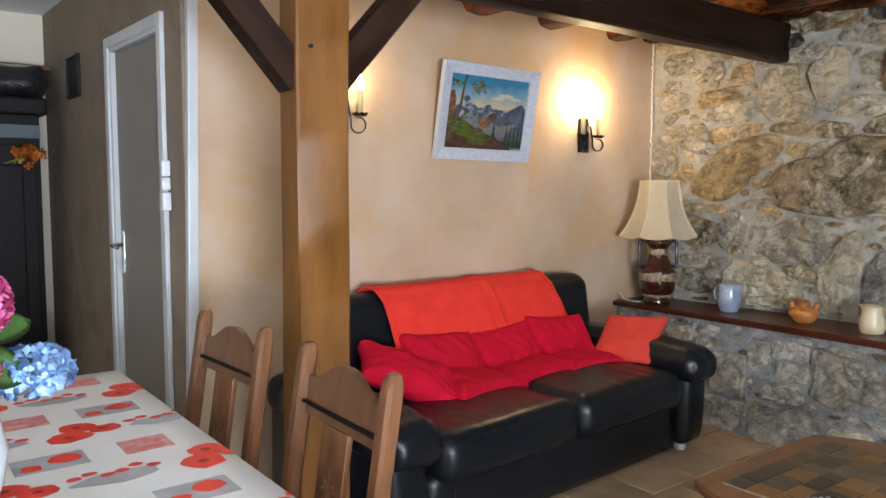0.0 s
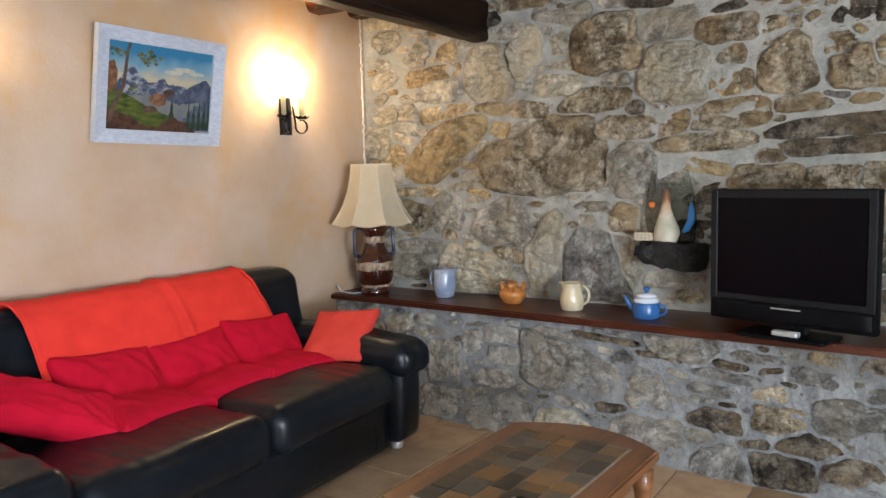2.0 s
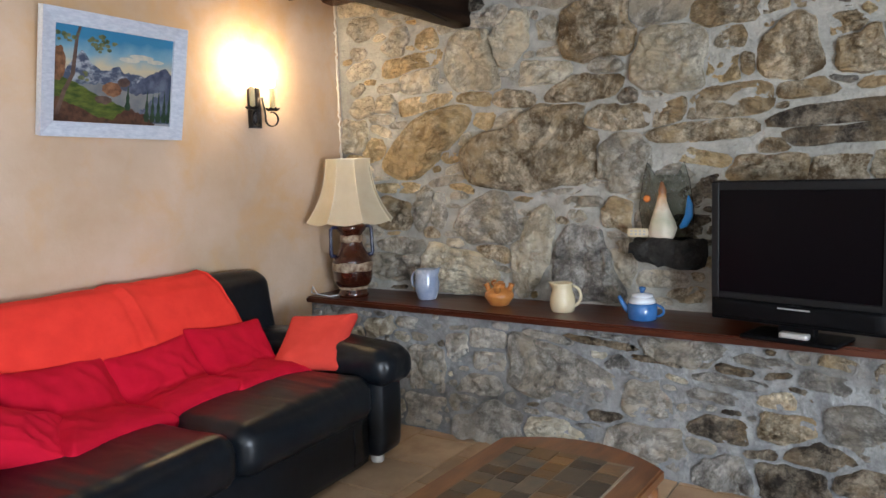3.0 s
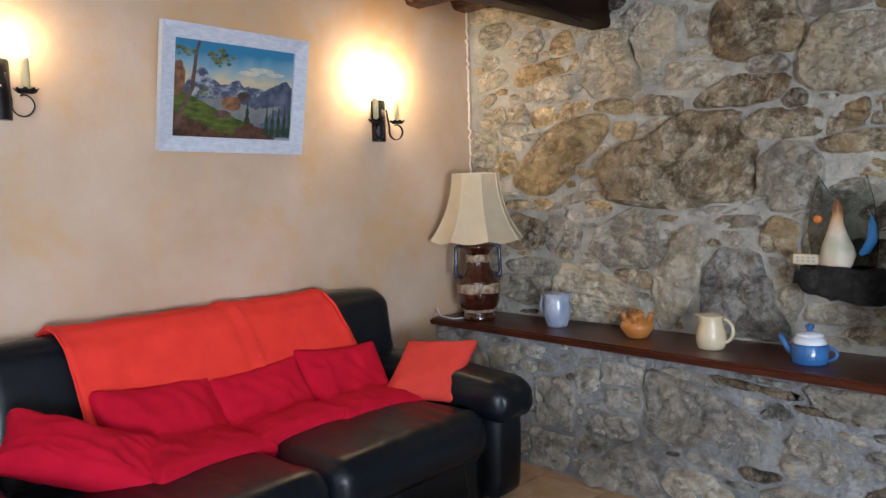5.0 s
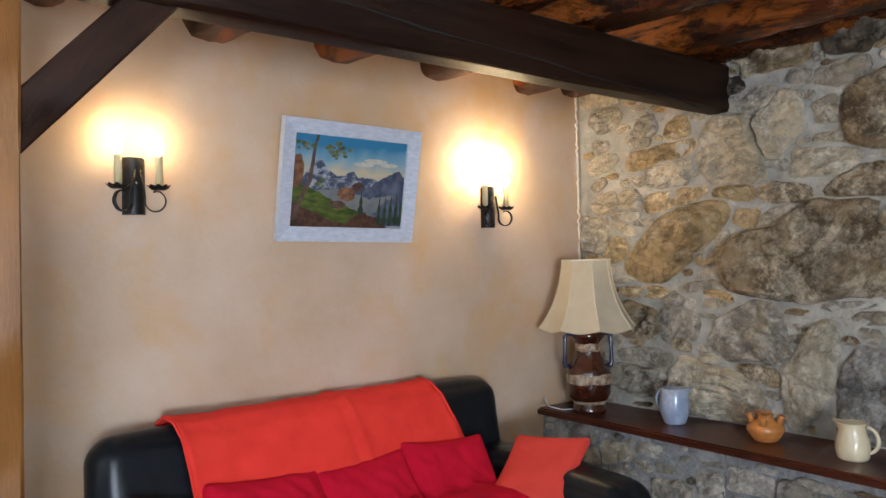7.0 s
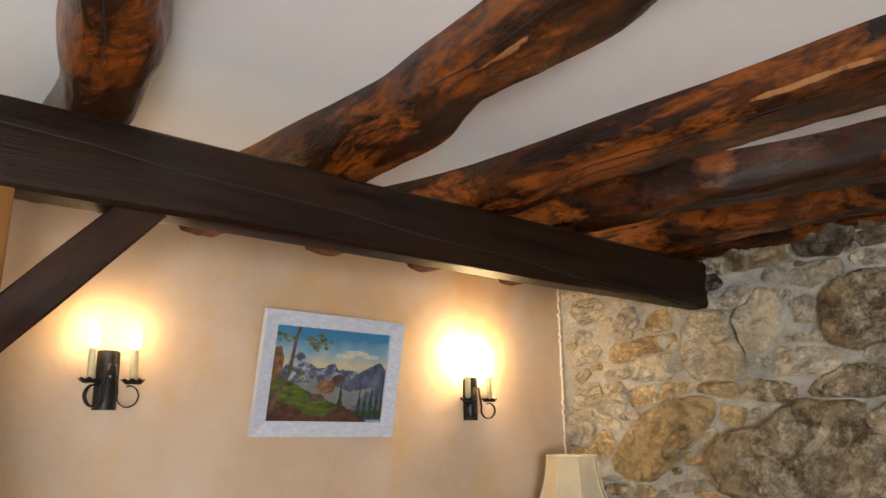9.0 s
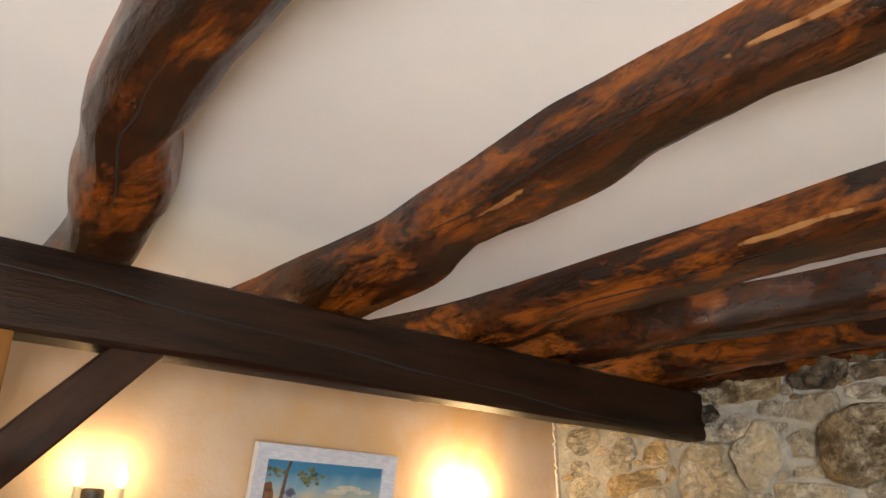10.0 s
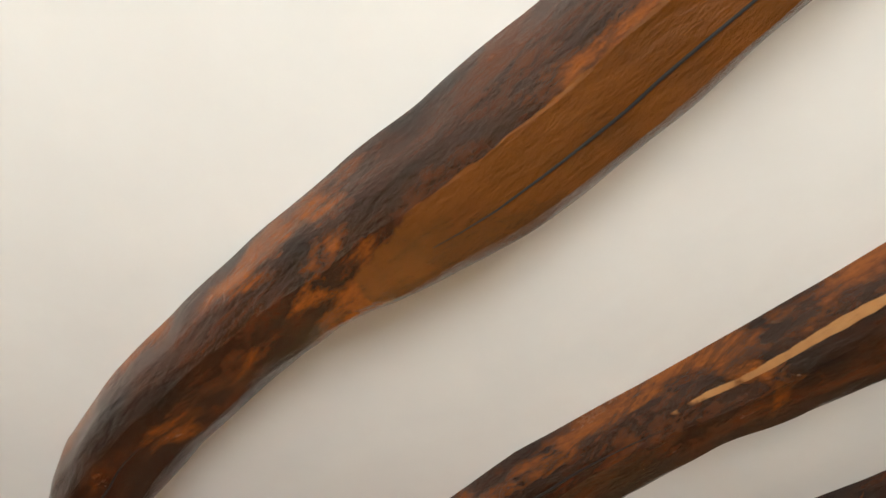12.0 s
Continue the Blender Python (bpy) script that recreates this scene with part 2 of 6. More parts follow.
M_GREYPRINT = mat("grey_print", (0.30, 0.30, 0.32), (0.42, 0.42, 0.44), 14, 0.4, 0.0)
M_PINKPRINT = mat("pink_patch_print", (0.62, 0.10, 0.09), (0.66, 0.40, 0.38), 45, 0.4, 0.0)
M_VASE = mat("pale_blue_porcelain", (0.62, 0.72, 0.80), (0.70, 0.79, 0.86), 6, 0.2, 0.03, coat=0.4)
M_PINK = mat("pink_petals", (0.70, 0.09, 0.30), (0.82, 0.22, 0.46), 40, 0.6, 0.1, rand=0.1)
M_SKYBLUE = mat("blue_petals", (0.22, 0.46, 0.85), (0.55, 0.72, 0.93), 40, 0.6, 0.1, rand=0.1)
M_LEAF = mat("fabric_leaf", (0.06, 0.16, 0.035), (0.11, 0.24, 0.05), 20, 0.6, 0.2)
M_DARKWOOD = mat("black_brown_cabinet", (0.004, 0.003, 0.004), (0.009, 0.007, 0.008), 6, 0.5, 0.15, 50, stretch=(3, 3, 0.6), spec=0.15)
M_PVC = mat("black_shiny_vinyl", (0.010, 0.011, 0.014), (0.02, 0.02, 0.024), 8, 0.22, 0.5, 20, dist=0.02)
M_BLUERAIL = plain("slate_blue_rail", (0.05, 0.075, 0.10), 0.5)
M_CHROME = plain("brushed_steel", (0.6, 0.6, 0.6), 0.25, 1.0)
M_BLACKHOLE = plain("vent_dark", (0.006, 0.006, 0.006), 0.8)
M_GLASS = plain("clear_glass", (1, 1, 1), 0.02, transmission=1.0)
M_GREYGLASS = plain("smoky_glass", (0.72, 0.78, 0.76), 0.05, transmission=1.0)
M_SHUTTER = mat("distant_garden", (0.05, 0.09, 0.03), (0.12, 0.17, 0.06), 3, 0.9, 0.3)


# ---- building helpers ----
def thing(name, x, y, z, label, category, rz=0.0, group=""):
    ob = new(name)
    ob.matrix_world = pose(x, y, z, 0, 0, rz)
    ob.empty_display_size = 0.1
    return tagged(ob, label, category, group)


def part(name, bm, material, parent=None, label="", smooth=True, at=None):
    me = bpy.data.meshes.new(name)
    if smooth:
        for f in bm.faces:
            f.smooth = True
    bm.to_mesh(me)
    bm.free()
    me.materials.append(material)
    if smooth == "auto":
        me.set_sharp_from_angle(angle=radians(38))
    ob = new(name, me)
    if parent:
        ob.parent = parent
    if at is not None:
        ob.matrix_local = at
    return tagged(ob, label) if label else ob


def shared(name, me, parent, m):
    ob = new(name, me)
    ob.parent = parent
    ob.matrix_local = m
    return ob


def add_box(bm, x0, x1, y0, y1, z0, z1, bev=0.0, seg=2):
    r = bmesh.ops.create_cube(bm, size=1.0)
    vs = r["verts"]
    for v in vs:
        v.co = Vector(((x0 + x1) / 2 + v.co.x * (x1 - x0), (y0 + y1) / 2 + v.co.y * (y1 - y0), (z0 + z1) / 2 + v.co.z * (z1 - z0)))
    if bev:
        es = list({e for v in vs for e in v.link_edges})
        bmesh.ops.bevel(bm, geom=es, offset=bev, segments=seg, affect="EDGES", profile=0.6)
    return bm


def box(x0, x1, y0, y1, z0, z1, bev=0.0, seg=2):
    return add_box(bmesh.new(), x0, x1, y0, y1, z0, z1, bev, seg)


def lathe(profile, segs=28, cx=0.0, cy=0.0, wave=None):
    bm = bmesh.new()
    rings = []
    for k, (r, z) in enumerate(profile):
        ring = []
        for i in range(segs):
            a = 2 * math.pi * i / segs
            rr, zz = (r, z) if wave is None else wave(k, a, r, z)
            ring.append(bm.verts.new((cx + rr * math.cos(a), cy + rr * math.sin(a), zz)))
        rings.append(ring)
    for a, b in zip(rings, rings[1:]):
        for i in range(segs):
            j = (i + 1) % segs
            bm.faces.new((a[i], a[j], b[j], b[i]))
    if profile[0][0] > 0.0005:
        bm.faces.new(list(reversed(rings[0])))
    if profile[-1][0] > 0.0005 and wave is None:
        bm.faces.new(rings[-1])
    bmesh.ops.remove_doubles(bm, verts=bm.verts, dist=0.0002)
    return bm


def tube(points, radius, segs=8, flat=1.0, closed_ends=True, bm=None):
    bm = bm or bmesh.new()
    pts = [Vector(p) for p in points]
    rings = []
    side = None
    for i, p in enumerate(pts):
        d = (pts[min(i + 1, len(pts) - 1)] - pts[max(i - 1, 0)]).normalized()
        if side is None:
            side = d.cross(Vector((0, 0, 1)) if abs(d.z) < 0.9 else Vector((1, 0, 0))).normalized()
        side = (side - d * side.dot(d)).normalized()
        up = d.cross(side)
        r = radius[i] if isinstance(radius, (list, tuple)) else radius
        rings.append([bm.verts.new(p + (side * math.cos(2 * math.pi * k / segs) * flat + up * math.sin(2 * math.pi * k / segs)) * r) for k in range(segs)])
    for a, b in zip(rings, rings[1:]):
        for k in range(segs):
            j = (k + 1) % segs
            bm.faces.new((a[k], a[j], b[j], b[k]))
    if closed_ends:
        bm.faces.new(list(reversed(rings[0])))
        bm.faces.new(rings[-1])
    return bm


def prism(outline, z0, z1, bev=0.0):
    """A flat outline in x and y raised from z0 to z1."""
    bm = bmesh.new()
    lo = [bm.verts.new((x, y, z0)) for x, y in outline]
    hi = [bm.verts.new((x, y, z1)) for x, y in outline]
    n = len(outline)
    bm.faces.new(list(reversed(lo)))
    top = bm.faces.new(hi)
    for i in range(n):
        j = (i + 1) % n
        bm.faces.new((lo[i], lo[j], hi[j], hi[i]))
    bmesh.ops.recalc_face_normals(bm, faces=bm.faces)
    if bev:
        bmesh.ops.bevel(bm, geom=list(top.edges), offset=bev, segments=2, affect="EDGES")
    return bm


def soft_box(size, r, div=(10, 10, 6), puff=(0, 0, 0), wob=0.0, wscale=6.0, seed=0, warp=None):
    """A padded block centred on the origin: rounded by r, bulged by puff, uneven by wob."""
    bm = bmesh.new()
    half = Vector(size) / 2
    verts = {}

    def spread(i, n):
        u = 2 * i / n - 1
        return math.copysign(abs(u) ** 0.75, u)

    def vert(i, j, k):
        key = (i, j, k)
        if key in verts:
            return verts[key]
        u = Vector((spread(i, div[0]), spread(j, div[1]), spread(k, div[2])))
        p = Vector((u.x * half.x, u.y * half.y, u.z * half.z))
        rr = min(r, *half)
        inner = Vector([max(-h + rr, min(h - rr, c)) for c, h in zip(p, half)])
        d = p - inner
        if d.length > 1e-6:
            p = inner + d.normalized() * rr
        fx, fy, fz = 1 - u.x * u.x, 1 - u.y * u.y, 1 - u.z * u.z
        p.x += math.copysign(puff[0] * fy * fz, u.x) * (abs(u.x) ** 3)
        p.y += math.copysign(puff[1] * fx * fz, u.y) * (abs(u.y) ** 3)
        p.z += math.copysign(puff[2] * fx * fy, u.z) * (abs(u.z) ** 3)
        if wob:
            s = Vector((seed * 3.7, seed * 1.9, seed * 5.3))
            p += noise.noise_vector(p * wscale + s) * wob
            p += noise.noise_vector(p * wscale * 2.7 + s) * wob * 0.4
        if warp:
            p = Vector(warp(p))
        verts[key] = bm.verts.new(p)
        return verts[key]

    nx, ny, nz = div
    for k, z in ((0, True), (nz, False)):
        for i in range(nx):
            for j in range(ny):
                f = [vert(i, j, k), vert(i + 1, j, k), vert(i + 1, j + 1, k), vert(i, j + 1, k)]
                bm.faces.new(list(reversed(f)) if z else f)
    for j, z in ((0, False), (ny, True)):
        for i in range(nx):
            for k in range(nz):
                f = [vert(i, j, k), vert(i + 1, j, k), vert(i + 1, j, k + 1), vert(i, j, k + 1)]
                bm.faces.new(list(reversed(f)) if z else f)
    for i, z in ((0, True), (nx, False)):
        for j in range(ny):
            for k in range(nz):
                f = [vert(i, j, k), vert(i, j + 1, k), vert(i, j + 1, k + 1), vert(i, j, k + 1)]
                bm.faces.new(list(reversed(f)) if z else f)
    return bm


def moved(bm, m):
    bmesh.ops.transform(bm, matrix=m, verts=bm.verts)
    return bm


def sample(rows, t):
    """Straight-line reading of rows (t, a, b, ...), rising in t."""
    if t <= rows[0][0]:
        return rows[0][1:]
    for p, q in zip(rows, rows[1:]):
        if t <= q[0]:
            f = (t - p[0]) / (q[0] - p[0])
            f = f * f * (3 - 2 * f) * 0.5 + f * 0.5
            return [a + (b - a) * f for a, b in zip(p[1:], q[1:])]
    return rows[-1][1:]


def structure(name, bm, material, label="", category="", smooth=False):
    ob = part(name, bm, material, smooth=smooth)
    return tagged(ob, label, category, kind="structure")


# ---- shell of the room ----
CEIL = 2.50
XW, YS = -2.6, -2.6     # west and south walls
YN = 3.31               # plastered wall behind the sofa
XE = 4.30               # stone wall

fl = structure("floor", box(XW, 5.0, YS, 6.0, -0.12, -0.008), M_GROUT, "grouted bed of the terracotta tile floor", "floor")


def wall_grid(u0, u1, v0, v1, nu, nv, place, amp, seed):
    bm = bmesh.new()
    g = []
    for i in range(nu + 1):
        row = []
        for j in range(nv + 1):
            u, v = u0 + (u1 - u0) * i / nu, v0 + (v1 - v0) * j / nv
            d = amp * (noise.noise(Vector((u * 1.3, v * 1.3, seed))) + 0.4 * noise.noise(Vector((u * 4, v * 4, seed))))
            row.append(bm.verts.new(place(u, v, d)))
        g.append(row)
    for i in range(nu):
        for j in range(nv):
            bm.faces.new((g[i][j], g[i + 1][j], g[i + 1][j + 1], g[i][j + 1]))
    return bm


# plastered wall with its end towards the passage
bm = wall_grid(1.18, 4.40, 0, 2.62, 60, 46, lambda u, v, d: (u, YN + d, v), 0.006, 2.0)
add_box(bm, 1.185, 4.9, YN + 0.03, YN + 0.22, 0, 2.62)
structure("wall_north", bm, M_PLASTER, "hand-trowelled ochre plaster wall behind the sofa", "wall", smooth=True)
bm = box(1.15, 1.195, YN - 0.012, YN + 0.03, 0, CEIL - 0.002, 0.006)
tilt_strip = pose(1.15, YN, 1.2, 0, 1.2, 0) @ pose(-1.15, -YN, -1.2)
structure("trim", moved(bm, tilt_strip), M_WHITEPAINT, "white painted corner strip", "trim")
# door wall of the passage, running away from the room, slightly askew
DW = pose(1.152, YN + 0.03, 0, 0, 0, 92.2)
bm = bmesh.new()
D0, D1, DH = 0.235, 0.955, 2.08
for a, b, c, d in ((0.0, D0, 0, 2.62), (D1, 2.7, 0, 2.62), (D0, D1, DH, 2.62)):
    add_box(bm, a, b, -0.14, 0, c, d)
structure("wall_passage", moved(bm, DW), M_TAUPE, "taupe plastered passage wall with a door", "wall")
structure("wall_passage_end", box(-2.6, 1.4, 5.75, 5.95, 0, 2.62), M_WHITEWALL, "cream painted end wall of the passage", "wall")
# west wall with a window, south wall with a glazed double door opening
bm = bmesh.new()
for a, b, c, d in ((YS, 0.0, 0, 2.62), (1.2, 6.0, 0, 2.62), (0.0, 1.2, 0, 0.8), (0.0, 1.2, 2.0, 2.62)):
    add_box(bm, XW - 0.3, XW, a, b, c, d)
structure("wall_west", bm, M_WHITEWALL, "cream plastered wall with a window", "wall")
bm = bmesh.new()
for a, b, c, d in ((XW - 0.3, -1.05, 0, 2.62), (0.45, 5.0, 0, 2.62), (-1.05, 0.45, 0, 0.4), (-1.05, 0.45, 2.3, 2.62)):
    add_box(bm, a, b, YS - 0.3, YS, c, d)
structure("wall_south", bm, M_WHITEWALL, "cream plastered wall with a tall window", "wall")


def window(name, m, w, h):
    """A two-leaf casement in the opening; local x along the wall, z up from the sill."""
    root = new(name)
    root.matrix_world = m
    tagged(root, "white painted casement window letting in daylight", "window", kind="structure")
    fr = bmesh.new()
    for a, b, c, d in ((0, 0.06, 0, h), (w - 0.06, w, 0, h), (0.06, w - 0.06, 0, 0.06), (0.06, w - 0.06, h - 0.06, h), (w / 2 - 0.04, w / 2 + 0.04, 0.06, h - 0.06)):
        add_box(fr, a, b, -0.03, 0.03, c, d, 0.004, 1)
    part("window_frame", fr, M_WHITEPAINT, root, smooth=False)
    part("window_sill", box(-0.04, w + 0.04, -0.2, 0.06, -0.035, -0.002, 0.006), M_WHITEPAINT, root, smooth=False)
    for a in (0.06, w / 2 + 0.04):
        p = part("pane", box(a, a + w / 2 - 0.1, -0.004, 0.004, 0.06, h - 0.06), M_GLASS, root, smooth=False)
        p.visible_shadow = False
    return root


window("window_1", pose(-1.05, YS - 0.15, 0.4), 1.5, 1.9)
window("window_2", pose(XW - 0.15, 0.0, 0.8, 0, 0, 90), 1.2, 1.2)
structure("ground", box(-60, 60, -60, 60, -0.4, -0.2), M_SHUTTER, "green garden ground outside the house", "ground")

structure("ceiling", moved(wall_grid(XW - 0.2, 5.0, YS - 0.2, 6.0, 60, 70, lambda u, v, d: (u, v, CEIL + d), 0.008, 7.0), Matrix.Identity(4)),
          M_CEIL, "uneven white plastered ceiling", "ceiling", smooth=True)
structure("ceiling_slab", box(XW - 0.3, 5.0, YS - 0.3, 6.0, CEIL + 0.05, CEIL + 0.2), M_CEIL, "slab above the white ceiling", "ceiling")

# ---- timber frame ----


def hewn(x0, x1, y0, y1, z0, z1, n, amp, axis, seed, bev=0.012):
    """A squared timber with slightly wavy hewn faces."""
    bm = bmesh.new()
    lo, hi = [(x0, x1), (y0, y1), (z0, z1)][axis]
    others = [k for k in range(3) if k != axis]
    lim = [(x0, x1), (y0, y1), (z0, z1)]
    a0, a1 = lim[others[0]]
    b0, b1 = lim[others[1]]
    ring0 = []
    for i, j, sx, sy in ((0, 0, 1, 0), (1, 0, -1, 0), (1, 0, 0, 1), (1, 1, 0, -1), (1, 1, -1, 0), (0, 1, 1, 0), (0, 1, 0, -1), (0, 0, 0, 1)):
        ring0.append(((a0, a1)[i] + sx * bev, (b0, b1)[j] + sy * bev))
    rings = []
    for k in range(n + 1):
        t = lo + (hi - lo) * k / n
        ring = []
        for q, (a, b) in enumerate(ring0):
            s = Vector((t * 1.7, q // 2 * 3.1, seed))
            co = [0, 0, 0]
            co[axis] = t
            co[others[0]] = a + amp * noise.noise(s) + amp * 0.4 * noise.noise(s * 4.1)
            co[others[1]] = b + amp * noise.noise(s + Vector((9, 2, 4))) + amp * 0.4 * noise.noise(s * 4.3 + Vector((3, 3, 3)))
            ring.append(bm.verts.new(co))
        rings.append(ring)
    for a, b in zip(rings, rings[1:]):
        for q in range(8):
            j = (q + 1) % 8
            bm.faces.new((a[q], a[j], b[j], b[q]))
    bm.faces.new(rings[0])
    bm.faces.new(rings[-1])
    bmesh.ops.recalc_face_normals(bm, faces=bm.faces)
    return bm


BY0, BY1, BZ0, BZ1 = 2.38, 2.585, 2.096, 2.317
bm = hewn(-2.6, 4.42, BY0, BY1, BZ0, BZ1, 60, 0.006, 0, 3)
for v in bm.verts:      # the rear lower edge is hewn away
    if v.co.y > 2.5 and v.co.z < 2.2:
        v.co.y -= 0.095
beam = tagged(part("ceiling_beam", bm, M_BEAM, smooth="auto"),
              "dark-stained squared timber beam carrying the joists", "beam")
crack = tube([(1.3 + 0.25 * i, BY0 - 0.004, BZ1 - 0.07 - 0.014 * i + 0.006 * math.sin(i * 2.1)) for i in range(12)], [0.002 + 0.0012 * (i % 3) for i in range(12)], 5)
part("drying_crack", crack, M_BLACKHOLE, beam)
post = thing("oak_post", 1.2875, 2.48, 0, "honey-coloured squared oak post with diagonal braces", "post")
part("shaft", moved(hewn(-0.0965, 0.0965, -0.1, 0.03, 0, BZ0 - 0.002, 24, 0.004, 2, 8, 0.006), pose(0, 0, 0, 0, 0.3, 0)), M_POST, post, smooth="auto")


def brace(side):
    """A diagonal from the post up to the beam."""
    bm = hewn(0, 0.62, -0.05, 0.05, -0.052, 0.052, 10, 0.003, 0, 5 + side, 0.006)
    ob = part("brace", bm, M_BRACE, post, "dark brown diagonal brace", smooth="auto")
    ob.matrix_local = pose(0.06 * side, -0.03, 1.72) @ pose(0, 0, 0, 0, -48 if side > 0 else -132, 0)
    return ob


brace(1)
brace(-1)
peg = tube([(-0.04, -0.1, 1.83), (-0.04, -0.108, 1.83)], 0.007, 8)
part("peg", peg, M_BLACKHOLE, post)


def joist(rows, seed, chips=(), cracks=(), amp=0.011, sanded=()):
    """A crooked, roughly hewn log under the ceiling; rows of y, left edge, right edge, underside."""
    bm = bmesh.new()
    n = 420
    chip = bm.verts.layers.float.new("chip")
    bare = bm.verts.layers.float.new("sanded")
    rr = random.Random(seed)
    corners = [0.0, 0.17, 0.36, 0.60, 0.80, 1.0]
    corners = [c if c in (0.0, 1.0) else c + rr.uniform(-0.05, 0.05) for c in corners]
    sub = 8
    ya, yb = rows[0][0], rows[-1][0]
    rings = []
    where = []
    for k in range(n + 1):
        y = ya + (yb - ya) * k / n
        where.append(y)
        xl, xr, zb = sample(rows, y)
        cx, hw = (xl + xr) / 2, (xr - xl) / 2
        h = CEIL + 0.02 - zb
        cor = []
        for c, cc in enumerate(corners):
            a = math.pi * min(1, max(0, cc + (0.035 * noise.noise(Vector((c * 5.1, y * 1.1, seed))) if 0 < c < 5 else 0)))
            ca, sa = math.cos(a), math.sin(a)
            cor.append(Vector((-math.copysign(abs(ca) ** 0.6, ca) * hw, 0, -(abs(sa) ** 0.6) * h)))
        ring = []
        for c in range(len(cor) - 1):
            for q in range(sub + (1 if c == len(cor) - 2 else 0)):
                f = q / sub
                v = cor[c].lerp(cor[c + 1], f)
                v *= 1 + 0.035 * math.sin(math.pi * f)
                w = Vector((cx, y, CEIL + 0.02)) + v
                p = Vector((w.x * 7, y * 3.0, w.z * 7 + seed))
                d = noise.noise_vector(p) * amp * 0.8 + noise.noise_vector(p * 2.9) * amp * 0.45
                ridge_n = abs(noise.noise(Vector((w.x * 30, y * 2.2, w.z * 30 + seed)))) * amp * 0.5
                edge = 0.25 + 0.75 * min(1.0, -v.z / (h * 0.4))
                w.x += d.x * edge
                w.z += (d.z + ridge_n) * edge
                nv = bm.verts.new(w)
                for y0, y1, q0, q1 in chips:
                    e = ((y - (y0 + y1) / 2) / ((y1 - y0) / 2)) ** 2 + ((len(ring) - (q0 + q1)) / (q1 - q0)) ** 2
                    nv[chip] = max(nv[chip], min(1.0, 1.15 - 0.6 * e))
                for y0, y1, q0, q1 in sanded:
                    e = ((y - (y0 + y1) / 2) / ((y1 - y0) / 2)) ** 4 + ((len(ring) - (q0 + q1)) / (q1 - q0)) ** 4
                    nv[bare] = max(nv[bare], min(1.0, 1.3 - 0.8 * e))
                ring.append(nv)
        rings.append(ring)
    for k, (a, b) in enumerate(zip(rings, rings[1:])):
        for q in range(len(a) - 1):
            bm.faces.new((a[q], b[q], b[q + 1], a[q + 1]))
    bm.faces.new(rings[0])
    bm.faces.new(rings[-1])
    bmesh.ops.recalc_face_normals(bm, faces=bm.faces)
    lines = [[rings[k][int(q)].co.lerp(rings[k][int(q) + 1].co, min(1, max(0, q - int(q) + 0.35 * noise.noise(Vector((where[k] * 6, q, seed)))))) for k in range(n + 1) if y0 < where[k] < y1] for y0, y1, q in ((a, b, 2 * c) for a, b, c in cracks)]
    ob = part("ceiling_joist", bm, M_JOIST, None, smooth="auto")
    ob.data.set_sharp_from_angle(angle=radians(24))
    for pts in lines:
        part("crack", tube([p + Vector((0, 0, 0.0005)) for p in pts], [0.0008 + 0.0022 * math.sin(math.pi * (i + 0.5) / len(pts)) for i in range(len(pts))], 5), M_BLACKHOLE, ob)
    return tagged(ob, "crooked varnished log joist, dark brown with orange patches", "joist", "joists under the ceiling")


J1 = [(-2.7, 1.42, 1.62, 2.37), (0.3, 1.42, 1.615, 2.37), (0.54, 1.425, 1.62, 2.365), (0.74, 1.40, 1.625, 2.365), (0.9, 1.372, 1.595, 2.37), (1.1, 1.348, 1.54, 2.375),
      (1.3, 1.330, 1.52, 2.375), (1.54, 1.318, 1.52, 2.375), (1.83, 1.335, 1.54, 2.365), (2.15, 1.40, 1.64, 2.34), (2.6, 1.50, 1.69, 2.33), (3.36, 1.50, 1.69, 2.33)]
J2 = [(-2.7, 2.20, 2.40, 2.37), (0.64, 2.17, 2.385, 2.37), (0.96, 2.165, 2.34, 2.372), (1.21, 2.15, 2.355, 2.37), (1.36, 2.142, 2.385, 2.36), (1.8, 2.186, 2.37, 2.355),
      (2.07, 2.208, 2.45, 2.335), (2.57, 2.15, 2.445, 2.32), (3.36, 2.06, 2.30, 2.302)]
J3 = [(-2.7, 3.05, 3.40, 2.36), (0.95, 2.972, 3.34, 2.36), (1.38, 2.95, 3.25, 2.36), (2.05, 2.90, 3.13, 2.345), (2.4, 2.86, 3.12, 2.325), (3.36, 2.62, 2.88, 2.302)]
J4 = [(-2.7, 3.85, 4.12, 2.35), (0.8, 3.76, 4.02, 2.35), (1.4, 3.60, 3.86, 2.345), (2.1, 3.37, 3.58, 2.33), (2.6, 3.27, 3.50, 2.32), (3.36, 3.18, 3.40, 2.300)]
J5 = [(-2.7, 4.04, 4.26, 2.34), (1.5, 3.98, 4.20, 2.335), (2.4, 3.90, 4.12, 2.325), (3.36, 3.79, 3.98, 2.298)]
J6 = [(-2.7, 4.30, 4.50, 2.32), (1.5, 4.26, 4.46, 2.32), (3.36, 4.14, 4.36, 2.33)]
